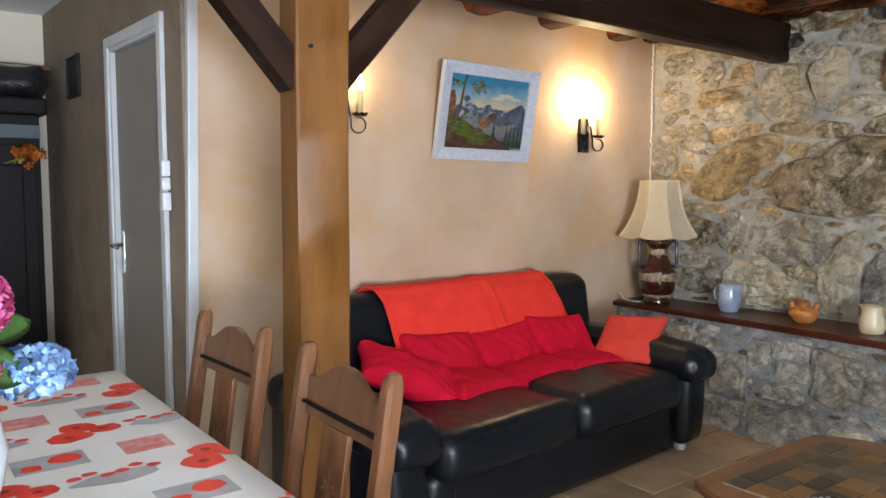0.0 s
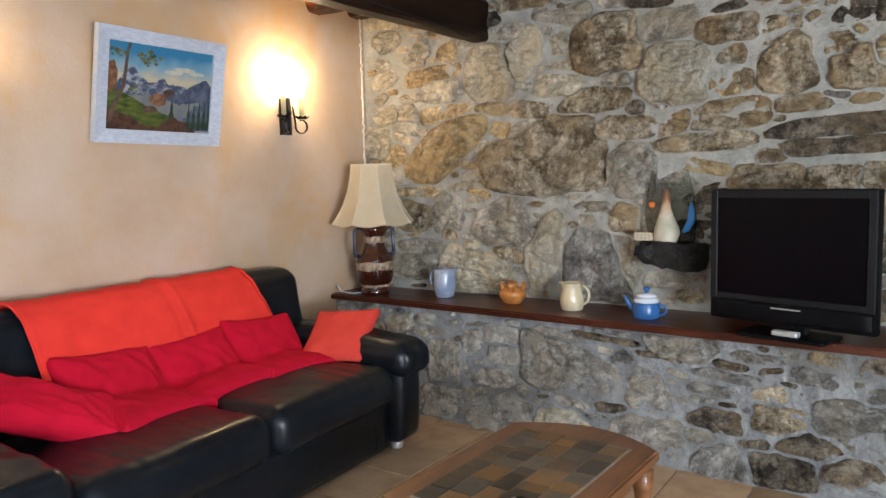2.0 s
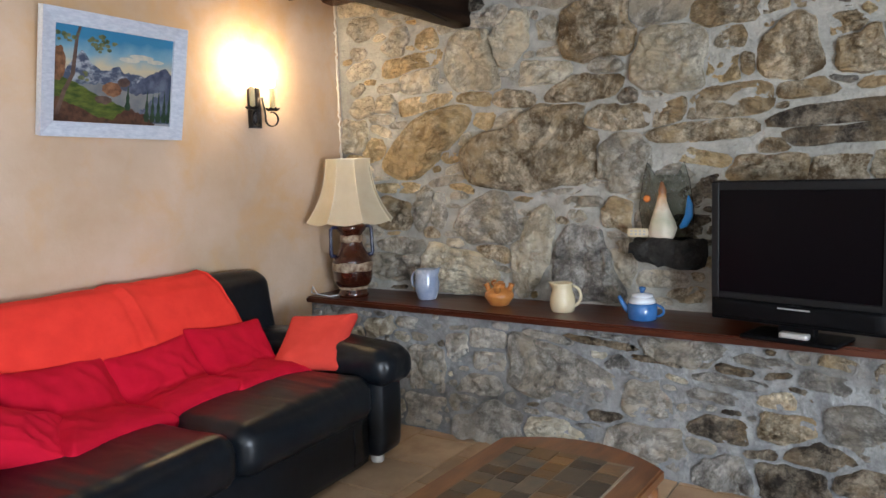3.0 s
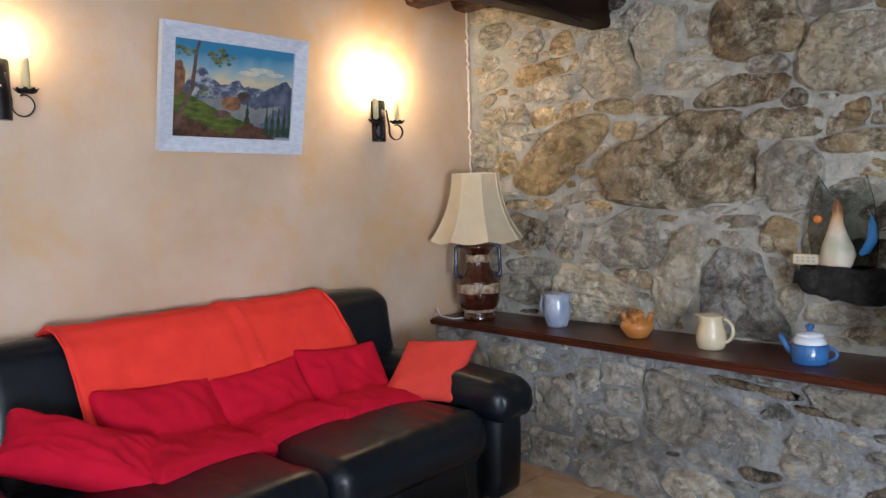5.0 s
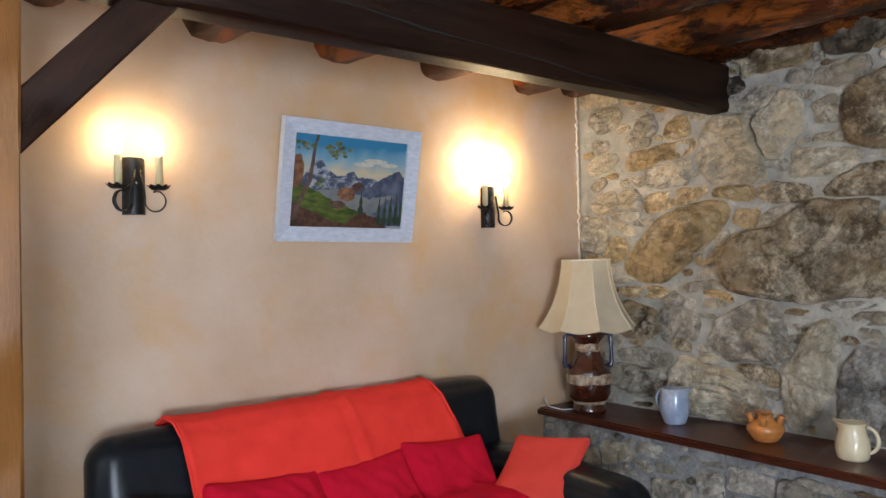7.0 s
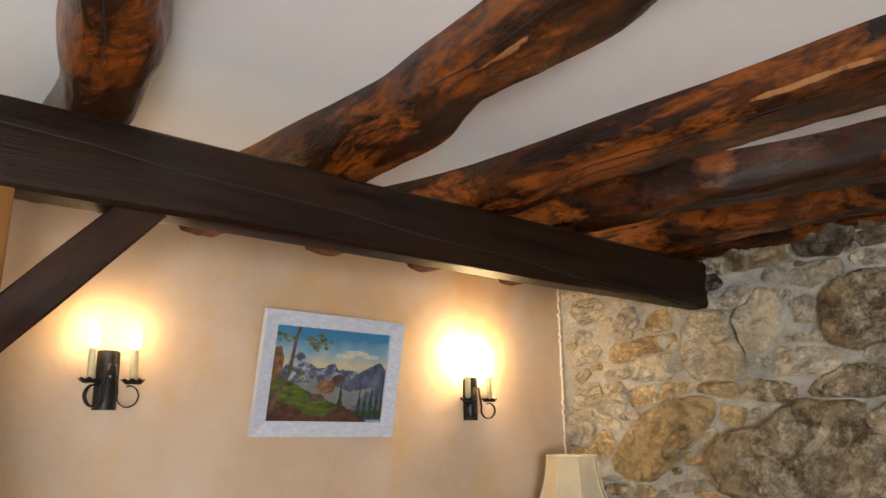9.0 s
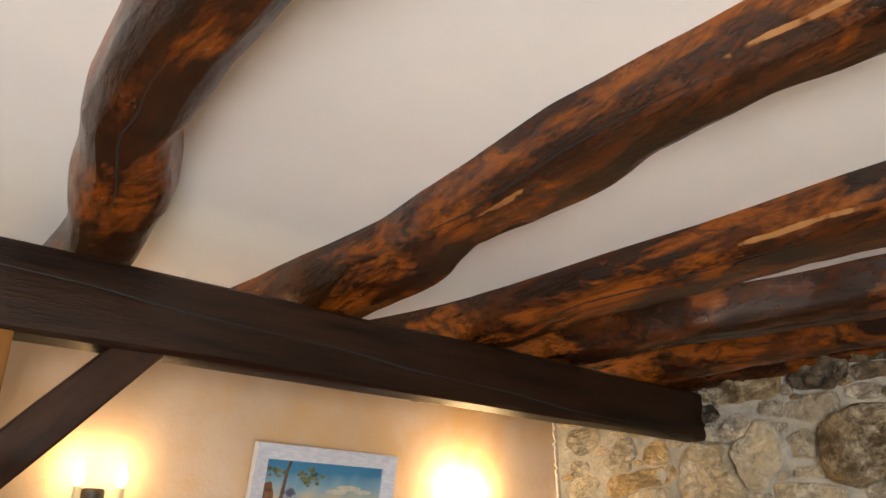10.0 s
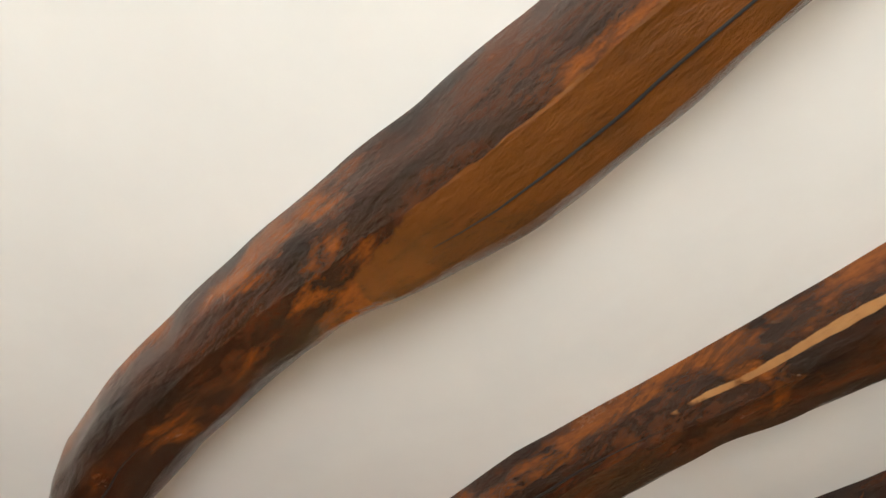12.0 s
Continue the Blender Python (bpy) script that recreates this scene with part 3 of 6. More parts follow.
# pale chipped stretches (from y, to y, over which strips of the underside) and drying cracks
SANDED = {0: ((0.12, 0.98, 7.6, 15.0),)}
CHIPS = {1: ((0.46, 0.98, 4.6, 5.8), (1.48, 1.70, 7.6, 8.6)), 2: ((0.9, 1.5, 4.4, 5.1),)}
CRACKS = {0: ((0.2, 0.85, 10.5), (1.55, 2.2, 9.5)), 1: ((1.0, 1.9, 6.5),), 2: ((1.2, 2.2, 7.5),), 3: ((1.0, 2.0, 9.5),)}
for i, rows in enumerate((J1, J2, J3, J4, J5, J6)):
    joist(rows, 3.0 + i * 2.3, CHIPS.get(i, ()), CRACKS.get(i, ()), 0.011, SANDED.get(i, ()))

bead = [(XE - 0.018 + 0.02 * noise.noise(Vector((k * 0.9, 3, 1))), YN - 0.006 + 0.006 * noise.noise(Vector((k * 0.8, 1, 7))), 0.665 + 0.018 * k) for k in range(94)]
structure("plaster_edge", tube(bead, [0.006 + 0.006 * noise.noise(Vector((k * 1.3, 5, 5))) for k in range(94)], 6), M_WHITEWALL, "ragged plaster edge where it meets the stone", "trim", smooth=True)

# ---- bench shelf along the stone wall ----
SZ = 0.645


def front_x(y):
    return 3.81 + 0.035 * y


sh = prism([(front_x(YS), YS), (4.4, YS), (4.4, YN - 0.004), (front_x(YN), YN - 0.004)], SZ - 0.034, SZ, 0.006)
shelf = thing("wooden_shelf", 0, 0, 0, "long polished mahogany-brown shelf on a stone ledge", "shelf")
part("board", sh, M_SHELF, shelf, smooth="auto")
part("front_moulding", prism([(front_x(YS) - 0.006, YS), (front_x(YS) - 0.0005, YS), (front_x(YN) - 0.0005, YN - 0.004), (front_x(YN) - 0.006, YN - 0.004)], SZ - 0.028, SZ - 0.008), M_SHELF, shelf, smooth=False)

# ---- door of the passage ----
door = new("door_1")
door.matrix_world = DW
tagged(door, "closed taupe flush door in a white frame", "door", kind="structure")
bm = bmesh.new()
for a, b, c, d in ((D0 - 0.055, D0, 0, DH + 0.055), (D1, D1 + 0.055, 0, DH + 0.055), (D0, D1, DH, DH + 0.055)):
    add_box(bm, a, b, 0.002, 0.024, c, d, 0.004, 1)
for a, b, c, d in ((D0, D0 + 0.02, 0, DH), (D1 - 0.02, D1, 0, DH), (D0 + 0.02, D1 - 0.02, DH - 0.02, DH)):
    add_box(bm, a, b, -0.1, 0.012, c, d)
part("door_frame", bm, M_WHITEPAINT, door, "white painted frame", smooth=False)
leaf = part("door_leaf", box(D0 + 0.024, D1 - 0.024, -0.05, -0.012, 0.008, DH - 0.024, 0.003), M_DOOR, door, smooth=False)
part("door_handle", moved(box(-0.02, 0.02, 0, 0.008, -0.11, 0.11, 0.006), pose(D1 - 0.075, -0.012, 1.04)), M_CHROME, door, "steel plate with lever", smooth=False)
lever = tube([(D1 - 0.075, -0.004, 1.075), (D1 - 0.075, 0.045, 1.075), (D1 - 0.09, 0.055, 1.075), (D1 - 0.185, 0.055, 1.07)], 0.009, 8)
part("lever", lever, M_CHROME, door, "steel lever")
for k, (z0, z1, w) in enumerate(((1.42, 1.49, 0.03), (1.36, 1.415, 0.026), (1.27, 1.35, 0.045))):
    sw = box(0.155 - w * 0.2, 0.155 + w, 0.003, 0.04, z0, z1, 0.006)
    ob = tagged(part("wall_switch", sw, M_WHITE, smooth="auto"), "small white plastic switch box beside the door", "switch", "switch boxes beside the door")
    ob.matrix_world = DW
vent = thing("wall_vent", 0, 0, 0, "black metal wall vent set in taupe plaster", "vent")
vent.matrix_world = DW @ pose(1.66, 0, 2.02)
bm = bmesh.new()
for a, b, c, d in ((-0.122, -0.11, -0.122, 0.122), (0.11, 0.122, -0.122, 0.122), (-0.11, 0.11, -0.122, -0.11), (-0.11, 0.11, 0.11, 0.122)):
    add_box(bm, a, b, 0.001, 0.02, c, d, 0.003, 1)
part("rim", bm, M_IRON, vent, smooth=False)
part("grille", box(-0.11, 0.11, 0.001, 0.008, -0.11, 0.11), M_BLACKHOLE, vent, smooth=False)

# ---- sofa ----
sofa = thing("leather_sofa", 2.48, 2.75, 0, "black leather two-seat sofa with padded arms, against the plaster wall", "sofa", 3.0)


def on_sofa(x, y, z, rx=0, ry=0, rz=0):
    return pose(2.48, 2.75, 0, 0, 0, 3.0) @ pose(x, y, z, rx, ry, rz)


def creased(x0, strength, seed):
    """Sitting creases that fan out over a seat cushion, front to back."""
    def warp(p):
        if p.z < 0.03:
            return p
        fan = (p.x - x0) / (0.55 + 0.5 * (p.y + 0.4))
        wave = abs(noise.noise(Vector((fan * 16, p.y * 2.2, seed)))) + 0.5 * abs(noise.noise(Vector((fan * 34, p.y * 4, seed + 4))))
        mask = math.exp(-((p.x - x0) / 0.20) ** 2) * math.exp(-((p.y + 0.20) / 0.22) ** 2)
        return (p.x, p.y, p.z - strength * wave * mask)
    return warp


part("base", soft_box((1.66, 0.80, 0.27), 0.03, (16, 10, 5), (0, 0.01, 0), 0.002, 3, 1), M_LEATHER, sofa, at=pose(0, 0.0, 0.165))
part("back_frame", soft_box((1.78, 0.12, 0.72), 0.055, (16, 5, 10), (0, 0.005, 0), 0.003, 4, 2), M_LEATHER, sofa, at=pose(0.14, 0.445, 0.40))
for s in (-1, 1):
    part("seat_cushion", soft_box((0.80, 0.76, 0.20), 0.075, (60, 54, 10), (0.004, 0.02, 0.022), 0.004, 4, 3 + s, creased(0.05 * s, 0.012, 3.0 + s)), M_LEATHER, sofa, at=pose(0.402 * s, -0.085, 0.350, -1.5))
    part("backrest", soft_box((0.92, 0.18, 0.55), 0.08, (30, 10, 24), (0.01, 0.02, 0.02), 0.005, 4, 8 + s), M_LEATHER, sofa, at=pose(0.135 + 0.455 * s, 0.394, 0.585, -9, 0.6 - 0.6 * s))
    part("arm_panel", soft_box((0.20, 0.86, 0.47), 0.05, (10, 18, 12), (0.015, 0.02, 0), 0.004, 4, 12 + s), M_LEATHER, sofa, at=pose(0.95 * s, -0.005, 0.275))
    part("arm_pad", soft_box((0.25, 0.93, 0.165), 0.068, (24, 40, 16), (0.015, 0.02, 0.028), 0.010, 9, 15 + s), M_LEATHER, sofa, at=pose(0.94 * s, -0.03, 0.478, 2.5))
    for y in (-0.36, 0.36):
        part("foot", moved(lathe([(0.028, 0.0), (0.032, 0.012), (0.03, 0.05)], 14), pose(0.93 * s, y, 0)), M_SILVER, sofa, "pale metal foot")
    part("seam", tube([(0.70 * s, -0.40, 0.06), (0.705 * s, -0.405, 0.15), (0.70 * s, -0.40, 0.25)], 0.004, 6), M_LEATHER, sofa)


THROW = [(0.525, 0.83), (0.53, 0.93), (0.515, 0.995), (0.465, 1.026), (0.40, 1.018), (0.345, 0.972), (0.305, 0.88), (0.272, 0.78), (0.245, 0.68), (0.225, 0.60), (0.18, 0.585), (0.10, 0.583)]


def throw_x(u, t):
    """Across the throw: its right edge runs outwards as it falls."""
    return -0.57 + u * (1.18 + 0.015 * math.sin(t)) + 0.007 * t * (1 - u) + 0.018 * max(0.0, t - 3) * u


def throw_sheet():
    prof = THROW
    rows = [(float(i), *p) for i, p in enumerate(prof)]
    nv, nu = 54, 48
    bm = bmesh.new()
    layers = []
    for off in (0.0, -0.009):
        g = []
        for j in range(nv + 1):
            t = (len(prof) - 1) * j / nv
            y, z = sample(rows, t)
            y2, z2 = sample(rows, min(t + 0.05, len(prof) - 1.001))
            ty, tz = y2 - y, z2 - z
            ln = max(1e-6, math.hypot(ty, tz))
            ny, nz = tz / ln, -ty / ln
            if ny * -1 + nz < 0:
                ny, nz = -ny, -nz
            row = []
            for i in range(nu + 1):
                u = i / nu
                x = throw_x(u, t)
                w = 0.010 * noise.noise(Vector((x * 5, t * 0.8, 4))) + 0.005 * noise.noise(Vector((x * 14, t * 2, 9)))
                fold = -0.010 * math.exp(-(((x - 0.035 - 0.018 * t) / 0.012) ** 2)) + 0.016 * math.exp(-(((x - 0.062 - 0.018 * t) / 0.018) ** 2))
                hem = 0.006 * (math.exp(-((u / 0.02) ** 2)) + math.exp(-(((1 - u) / 0.02) ** 2)))
                d = w + fold + hem + off + 0.012
                row.append(bm.verts.new((x, y + ny * d, z + nz * d)))
            g.append(row)
        layers.append(g)
    a, b = layers
    for j in range(nv):
        for i in range(nu):
            bm.faces.new((a[j][i], a[j][i + 1], a[j + 1][i + 1], a[j + 1][i]))
            bm.faces.new((b[j][i], b[j + 1][i], b[j + 1][i + 1], b[j][i + 1]))
    for i in range(nu):
        bm.faces.new((a[0][i], b[0][i], b[0][i + 1], a[0][i + 1]))
        bm.faces.new((a[nv][i], a[nv][i + 1], b[nv][i + 1], b[nv][i]))
    for j in range(nv):
        bm.faces.new((a[j][0], a[j + 1][0], b[j + 1][0], b[j][0]))
        bm.faces.new((a[j][nu], b[j][nu], b[j + 1][nu], a[j + 1][nu]))
    bmesh.ops.recalc_face_normals(bm, faces=bm.faces)
    return bm


throw = thing("sofa_throw", 0, 0, 0, "coral red throw blanket draped over the sofa back", "blanket")
throw.matrix_world = on_sofa(0.035, -0.012, -0.138)
part("cloth", throw_sheet(), M_THROW, throw)
for name, edge in (("hem", 0.0), ("hem", 1.0)):
    path = []
    for k in range(30):
        t = 2.0 + 6.5 * k / 29
        y, z = sample([(float(i), *p) for i, p in enumerate(THROW)], t)
        y2, z2 = sample([(float(i), *p) for i, p in enumerate(THROW)], t + 0.05)
        ln = max(1e-6, math.hypot(y2 - y, z2 - z))
        ny, nz = (z2 - z) / ln, -(y2 - y) / ln
        if nz - ny < 0:
            ny, nz = -ny, -nz
        path.append((throw_x(edge, t), y + ny * 0.014, z + nz * 0.014))
    part(name, tube(path, 0.006, 6), M_THROW, throw)


def pillow(m, w, h, t, seed, material, label, fold=0.0, at=0.1, soft=0.65, shear=0.0):
    """A soft square cushion with pinched corners and creases; its lower part folds forward by so many degrees."""
    turn, arc = radians(fold), 0.11

    def warp(p):
        u, v = p.x / (w / 2), p.y / (h / 2)
        k = 1 - 0.08 * (1 - u * u) * (v * v)
        q = 1 - 0.08 * (1 - v * v) * (u * u)
        edge = max(0.0, 1 - max(abs(u), abs(v)) ** 3)
        z = p.z * (0.20 + 0.80 * edge ** 0.45)
        crease = 0.014 * noise.noise(Vector((u * 2.2 + seed, v * 1.6, 2))) - 0.022 * abs(noise.noise(Vector((u * 2.6 + v * 2.0, v * 2.4 - u + seed, 5)))) + 0.006 * noise.noise(Vector((u * 8, v * 6 + seed, 5)))
        if fold:
            # gathered creases run out of the fold
            near = math.exp(-(((p.y - at + 0.04) / 0.07) ** 2))
            crease -= 0.022 * near * abs(math.sin(u * 4.5 + seed + 1.5 * noise.noise(Vector((u * 2, seed, 1))))) - 0.006 * near
        z += soft * crease * (0.25 + edge)
        x, y = p.x * q + shear * p.y, p.y * k
        if turn and y < at:
            s = at - y
            bend = min(s, arc)
            a = turn * bend / arc
            down, out = arc / turn * math.sin(a), arc / turn * (1 - math.cos(a))
            if s > arc:
                down += (s - arc) * math.cos(turn)
                out += (s - arc) * math.sin(turn)
            return (x, at - down + z * math.sin(a), out + z * math.cos(a))
        return (x, y, z)
    bm = soft_box((w, h, t), 0.03, (34, 36, 6), (0, 0, t * 0.1), 0.003, 9, seed, warp)
    ob = tagged(part("cushion", bm, material), label, "cushion", "cushions on the sofa")
    ob.matrix_world = m
    return ob


RED = "crimson cotton cushion slumped and folded on the sofa seat"
pillow(on_sofa(-0.225, 0.130, 0.468, 51, 4, 6), 0.48, 0.53, 0.135, 1, M_RED, RED, 48, 0.05)
pillow(on_sofa(0.185, 0.140, 0.463, 52, -3, -2), 0.43, 0.48, 0.13, 2, M_RED, RED, 56, 0.04)
pillow(on_sofa(0.570, 0.108, 0.474, 51, 4, -4), 0.44, 0.50, 0.13, 3, M_RED, RED, 50, 0.03)
pillow(on_sofa(-0.575, 0.045, 0.560, 26, 24, -20), 0.48, 0.24, 0.125, 5, M_RED, "crimson cushion lying across the sofa arm")
lean_x, lean_y = Vector((0.44, -0.896, 0.027)), Vector((0.70, 0.32, 0.64))
lean_z = lean_x.cross(lean_y).normalized()
lean_y = lean_z.cross(lean_x).normalized()
against_arm = Matrix.Translation((0.85, -0.085, 0.556)) @ Matrix((lean_x.normalized(), lean_y, lean_z)).transposed().to_4x4()
pillow(on_sofa(0, 0, 0) @ against_arm, 0.335, 0.33, 0.085, 7, M_ORANGE, "small coral cushion leaning on the sofa arm", soft=0.25, shear=0.2)

# ---- picture ----
pic = thing("landscape_painting", 2.772, 3.296, 1.528, "mountain landscape painting in a whitewashed wooden frame", "painting")
pic.matrix_world = pose(2.768, 3.305, 1.529, 10.5, 0.5, 0.5)
PW, PH, FW = 0.676, 0.504, 0.060


def upright(outline, y0, y1):
    """A flat outline in x and z, from y0 (front) to y1."""
    return moved(prism(outline, -y1, -y0), pose(0, 0, 0, 90))


for name, o in (("frame_top", [(-PW / 2, PH), (PW / 2, PH), (PW / 2 - FW, PH - FW), (-PW / 2 + FW, PH - FW)]),
                ("frame_bottom", [(-PW / 2, 0), (PW / 2, 0), (PW / 2 - FW, FW), (-PW / 2 + FW, FW)]),
                ("frame_side", [(-PW / 2, 0), (-PW / 2, PH), (-PW / 2 + FW, PH - FW), (-PW / 2 + FW, FW)]),
                ("frame_side", [(PW / 2, 0), (PW / 2, PH), (PW / 2 - FW, PH - FW), (PW / 2 - FW, FW)])):
    bm = upright(o, -0.034, 0.0)
    inner = [v for v in bm.verts if v.co.y < -0.02 and abs(v.co.x) < PW / 2 - FW / 2 + 0.001 and FW / 2 < v.co.z < PH - FW / 2]
    for v in inner:
        v.co.y += 0.014
    part(name, bm, M_FRAME, pic, smooth=False)
CX, CZ0, CZ1 = PW / 2 - FW, FW, PH - FW


def ramp_mat(name, stops, z0, z1, wobble, scale):
    m = bpy.data.materials.new(name)
    m.use_nodes = True
    nt = m.node_tree
    N, L = nt.nodes.new, nt.links.new
    tc, sep, n, mr, cr, ad = N("ShaderNodeTexCoord"), N("ShaderNodeSeparateXYZ"), N("ShaderNodeTexNoise"), N("ShaderNodeMapRange"), N("ShaderNodeValToRGB"), N("ShaderNodeMath")
    n.inputs["Scale"].default_value, n.inputs["Detail"].default_value = scale, 6
    L(tc.outputs["Object"], sep.inputs[0])
    L(tc.outputs["Object"], n.inputs["Vector"])
    mr.inputs["From Min"].default_value, mr.inputs["From Max"].default_value = z0, z1
    L(sep.outputs[2], mr.inputs[0])
    ad.operation = "MULTIPLY_ADD"
    ad.inputs[1].default_value = wobble
    L(n.outputs[0], ad.inputs[0])
    L(mr.outputs[0], ad.inputs[2])
    e = cr.color_ramp.elements
    while len(e) < len(stops):
        e.new(0.5)
    for q, (p, c) in zip(e, stops):
        q.position, q.color = p, (*c, 1)
    L(ad.outputs[0], cr.inputs[0])
    L(cr.outputs[0], nt.nodes["Principled BSDF"].inputs["Base Color"])
    nt.nodes["Principled BSDF"].inputs["Roughness"].default_value = 0.45
    return m


M_PSKY = ramp_mat("painted_sky", [(0.30, (0.30, 0.30, 0.32)), (0.62, (0.50, 0.42, 0.27)), (0.80, (0.18, 0.32, 0.40)), (1.0, (0.03, 0.18, 0.32))], CZ0 + 0.10, CZ1 + 0.02, 0.35, 12)
M_PFAR = mat("painted_far_peaks", (0.055, 0.072, 0.116), (0.330, 0.347, 0.374), 22, 0.45, 0.1, 60, stretch=(1, 1, 1.6), lo=0.48, hi=0.62)
M_PMID = mat("painted_blue_ridge", (0.035, 0.045, 0.085), (0.115, 0.135, 0.185), 24, 0.45, 0.1, 60)
M_PMIST = mat("painted_mist", (0.12, 0.13, 0.15), (0.20, 0.20, 0.19), 14, 0.45, 0.1, 60)
M_PGREEN = mat("painted_meadow", (0.020, 0.045, 0.008), (0.110, 0.135, 0.022), 18, 0.45, 0.1, 60, stretch=(1, 1, 3))
M_PBROWN = mat("painted_earth", (0.03, 0.012, 0.008), (0.11, 0.05, 0.03), 30, 0.45, 0.1, 60)
M_PFIR = mat("painted_firs", (0.012, 0.03, 0.016), (0.03, 0.065, 0.03), 30, 0.45, 0.1, 60)
M_PTRUNK = mat("painted_bark", (0.06, 0.035, 0.03), (0.13, 0.08, 0.06), 30, 0.45, 0.1, 60)
M_PLEAF = mat("painted_leaves", (0.042, 0.063, 0.021), (0.182, 0.182, 0.084), 40, 0.45, 0.1, 60)
M_PRUSSET = mat("painted_russet", (0.10, 0.04, 0.02), (0.28, 0.14, 0.07), 36, 0.45, 0.1, 60)
part("canvas", upright([(-CX - 0.004, CZ0 - 0.004), (CX + 0.004, CZ0 - 0.004), (CX + 0.004, CZ1 + 0.004), (-CX - 0.004, CZ1 + 0.004)], -0.010, -0.004), M_PSKY, pic, smooth=False)
layer = [0.0100]


def paint(name, outline, material):
    layer[0] += 0.00022
    pts = [(max(-CX, min(CX, x)), max(CZ0, min(CZ1, z))) for x, z in outline]
    part(name, upright(pts, -layer[0], -layer[0] + 0.0002), material, pic, smooth=False)


def ridge(x0, x1, tops, base, amp, seed, n=40):
    pts = [(x0, base)]
    for i in range(n + 1):
        x = x0 + (x1 - x0) * i / n
        pts.append((x, sample(tops, x)[0] + amp * noise.noise(Vector((x * 45, seed, 0)))))
    return pts + [(x1, base)]


def daub(x, z, w, h, seed, n=18):
    return [(x + w * math.cos(a) * (1 + 0.35 * noise.noise(Vector((math.cos(a) * 2, math.sin(a) * 2, seed)))),
             z + h * math.sin(a) * (1 + 0.35 * noise.noise(Vector((math.cos(a) * 2, math.sin(a) * 2, seed + 5)))))
            for a in (2 * math.pi * i / n for i in range(n))]


M_PCLOUD = mat("painted_cloud_white", (0.36, 0.38, 0.36), (0.55, 0.50, 0.38), 30, 0.45, 0.1, 60)
for cx, cz, cw, ch, k in ((0.06, 0.335, 0.05, 0.010, 3), (0.12, 0.352, 0.06, 0.012, 4), (0.19, 0.34, 0.045, 0.009, 5)):
    paint("painted_cloud", daub(cx, cz, cw, ch, k), M_PCLOUD)
paint("painted_peak", ridge(-0.25, 0.19, [(-0.25, 0.25), (-0.19, 0.31), (-0.16, 0.355), (-0.11, 0.30), (-0.06, 0.275), (0.0, 0.30), (0.05, 0.275), (0.1, 0.28), (0.19, 0.25)], 0.12, 0.016, 1), M_PFAR)
paint("painted_ridge", ridge(0.04, CX, [(0.04, 0.20), (0.10, 0.245), (0.17, 0.285), (0.24, 0.32), (CX, 0.29)], 0.10, 0.014, 4), M_PMID)
paint("painted_mist", ridge(-0.2, CX, [(-0.2, 0.21), (-0.05, 0.225), (0.1, 0.19), (CX, 0.22)], 0.08, 0.01, 6), M_PMIST)
paint("painted_slope", ridge(0.12, CX, [(0.12, 0.12), (0.2, 0.19), (CX, 0.25)], 0.07, 0.016, 9), M_PMID)
paint("painted_meadow", ridge(-CX, 0.12, [(-CX, 0.25), (-0.2, 0.225), (-0.08, 0.175), (0.02, 0.14), (0.12, 0.10)], CZ0, 0.006, 8), M_PGREEN)
paint("painted_earth", ridge(-CX, 0.02, [(-CX, 0.16), (-0.18, 0.125), (-0.08, 0.085), (0.02, 0.07)], CZ0, 0.008, 11), M_PBROWN)
paint("painted_bank", ridge(-0.02, 0.2, [(-0.02, 0.075), (0.06, 0.13), (0.13, 0.11), (0.2, 0.07)], CZ0, 0.012, 13), M_PBROWN)
for k, (x, z, h) in enumerate(((0.058, 0.12, 0.11), (0.155, 0.075, 0.14), (0.185, 0.075, 0.13), (0.215, 0.075, 0.14), (0.245, 0.075, 0.145), (0.272, 0.075, 0.16))):
    fir = [(x - 0.018 * (1 - i / 6) * (1 if i % 2 else 0.55), z + h * i / 6) for i in range(7)] + [(x + 0.018 * (1 - i / 6) * (1 if i % 2 else 0.55), z + h * i / 6) for i in range(5, -1, -1)]
    paint("painted_fir", fir, M_PFIR)
# two brown daubs stand in for the brown cow of the painting
paint("painted_brown_daub", daub(-0.02, 0.205, 0.045, 0.03, 21), M_PRUSSET)
paint("painted_brown_daub", daub(0.035, 0.238, 0.03, 0.02, 23), M_PTRUNK)
paint("painted_rock", daub(-0.06, 0.158, 0.04, 0.018, 25), M_PTRUNK)
paint("painted_cliff", daub(-CX + 0.02, 0.29, 0.028, 0.07, 27), M_PRUSSET)
paint("painted_trunk", [(-0.275, 0.085), (-0.255, 0.085), (-0.225, 0.18), (-0.190, 0.25), (-0.178, 0.40), (-0.166, CZ1), (-0.178, CZ1), (-0.192, 0.40), (-0.208, 0.25), (-0.24, 0.19)], M_PTRUNK)
rs = random.Random(2)
for x, z, w, h, n in ((-0.11, 0.395, 0.07, 0.018, 12), (-0.08, 0.37, 0.045, 0.025, 8), (-0.24, 0.40, 0.035, 0.025, 8), (-0.15, 0.25, 0.035, 0.018, 6)):
    for k in range(n):
        paint("painted_foliage", daub(x + rs.gauss(0, w * 0.55), z + rs.gauss(0, h * 0.6), rs.uniform(0.007, 0.018), rs.uniform(0.004, 0.010), rs.uniform(0, 90), 9), M_PLEAF)



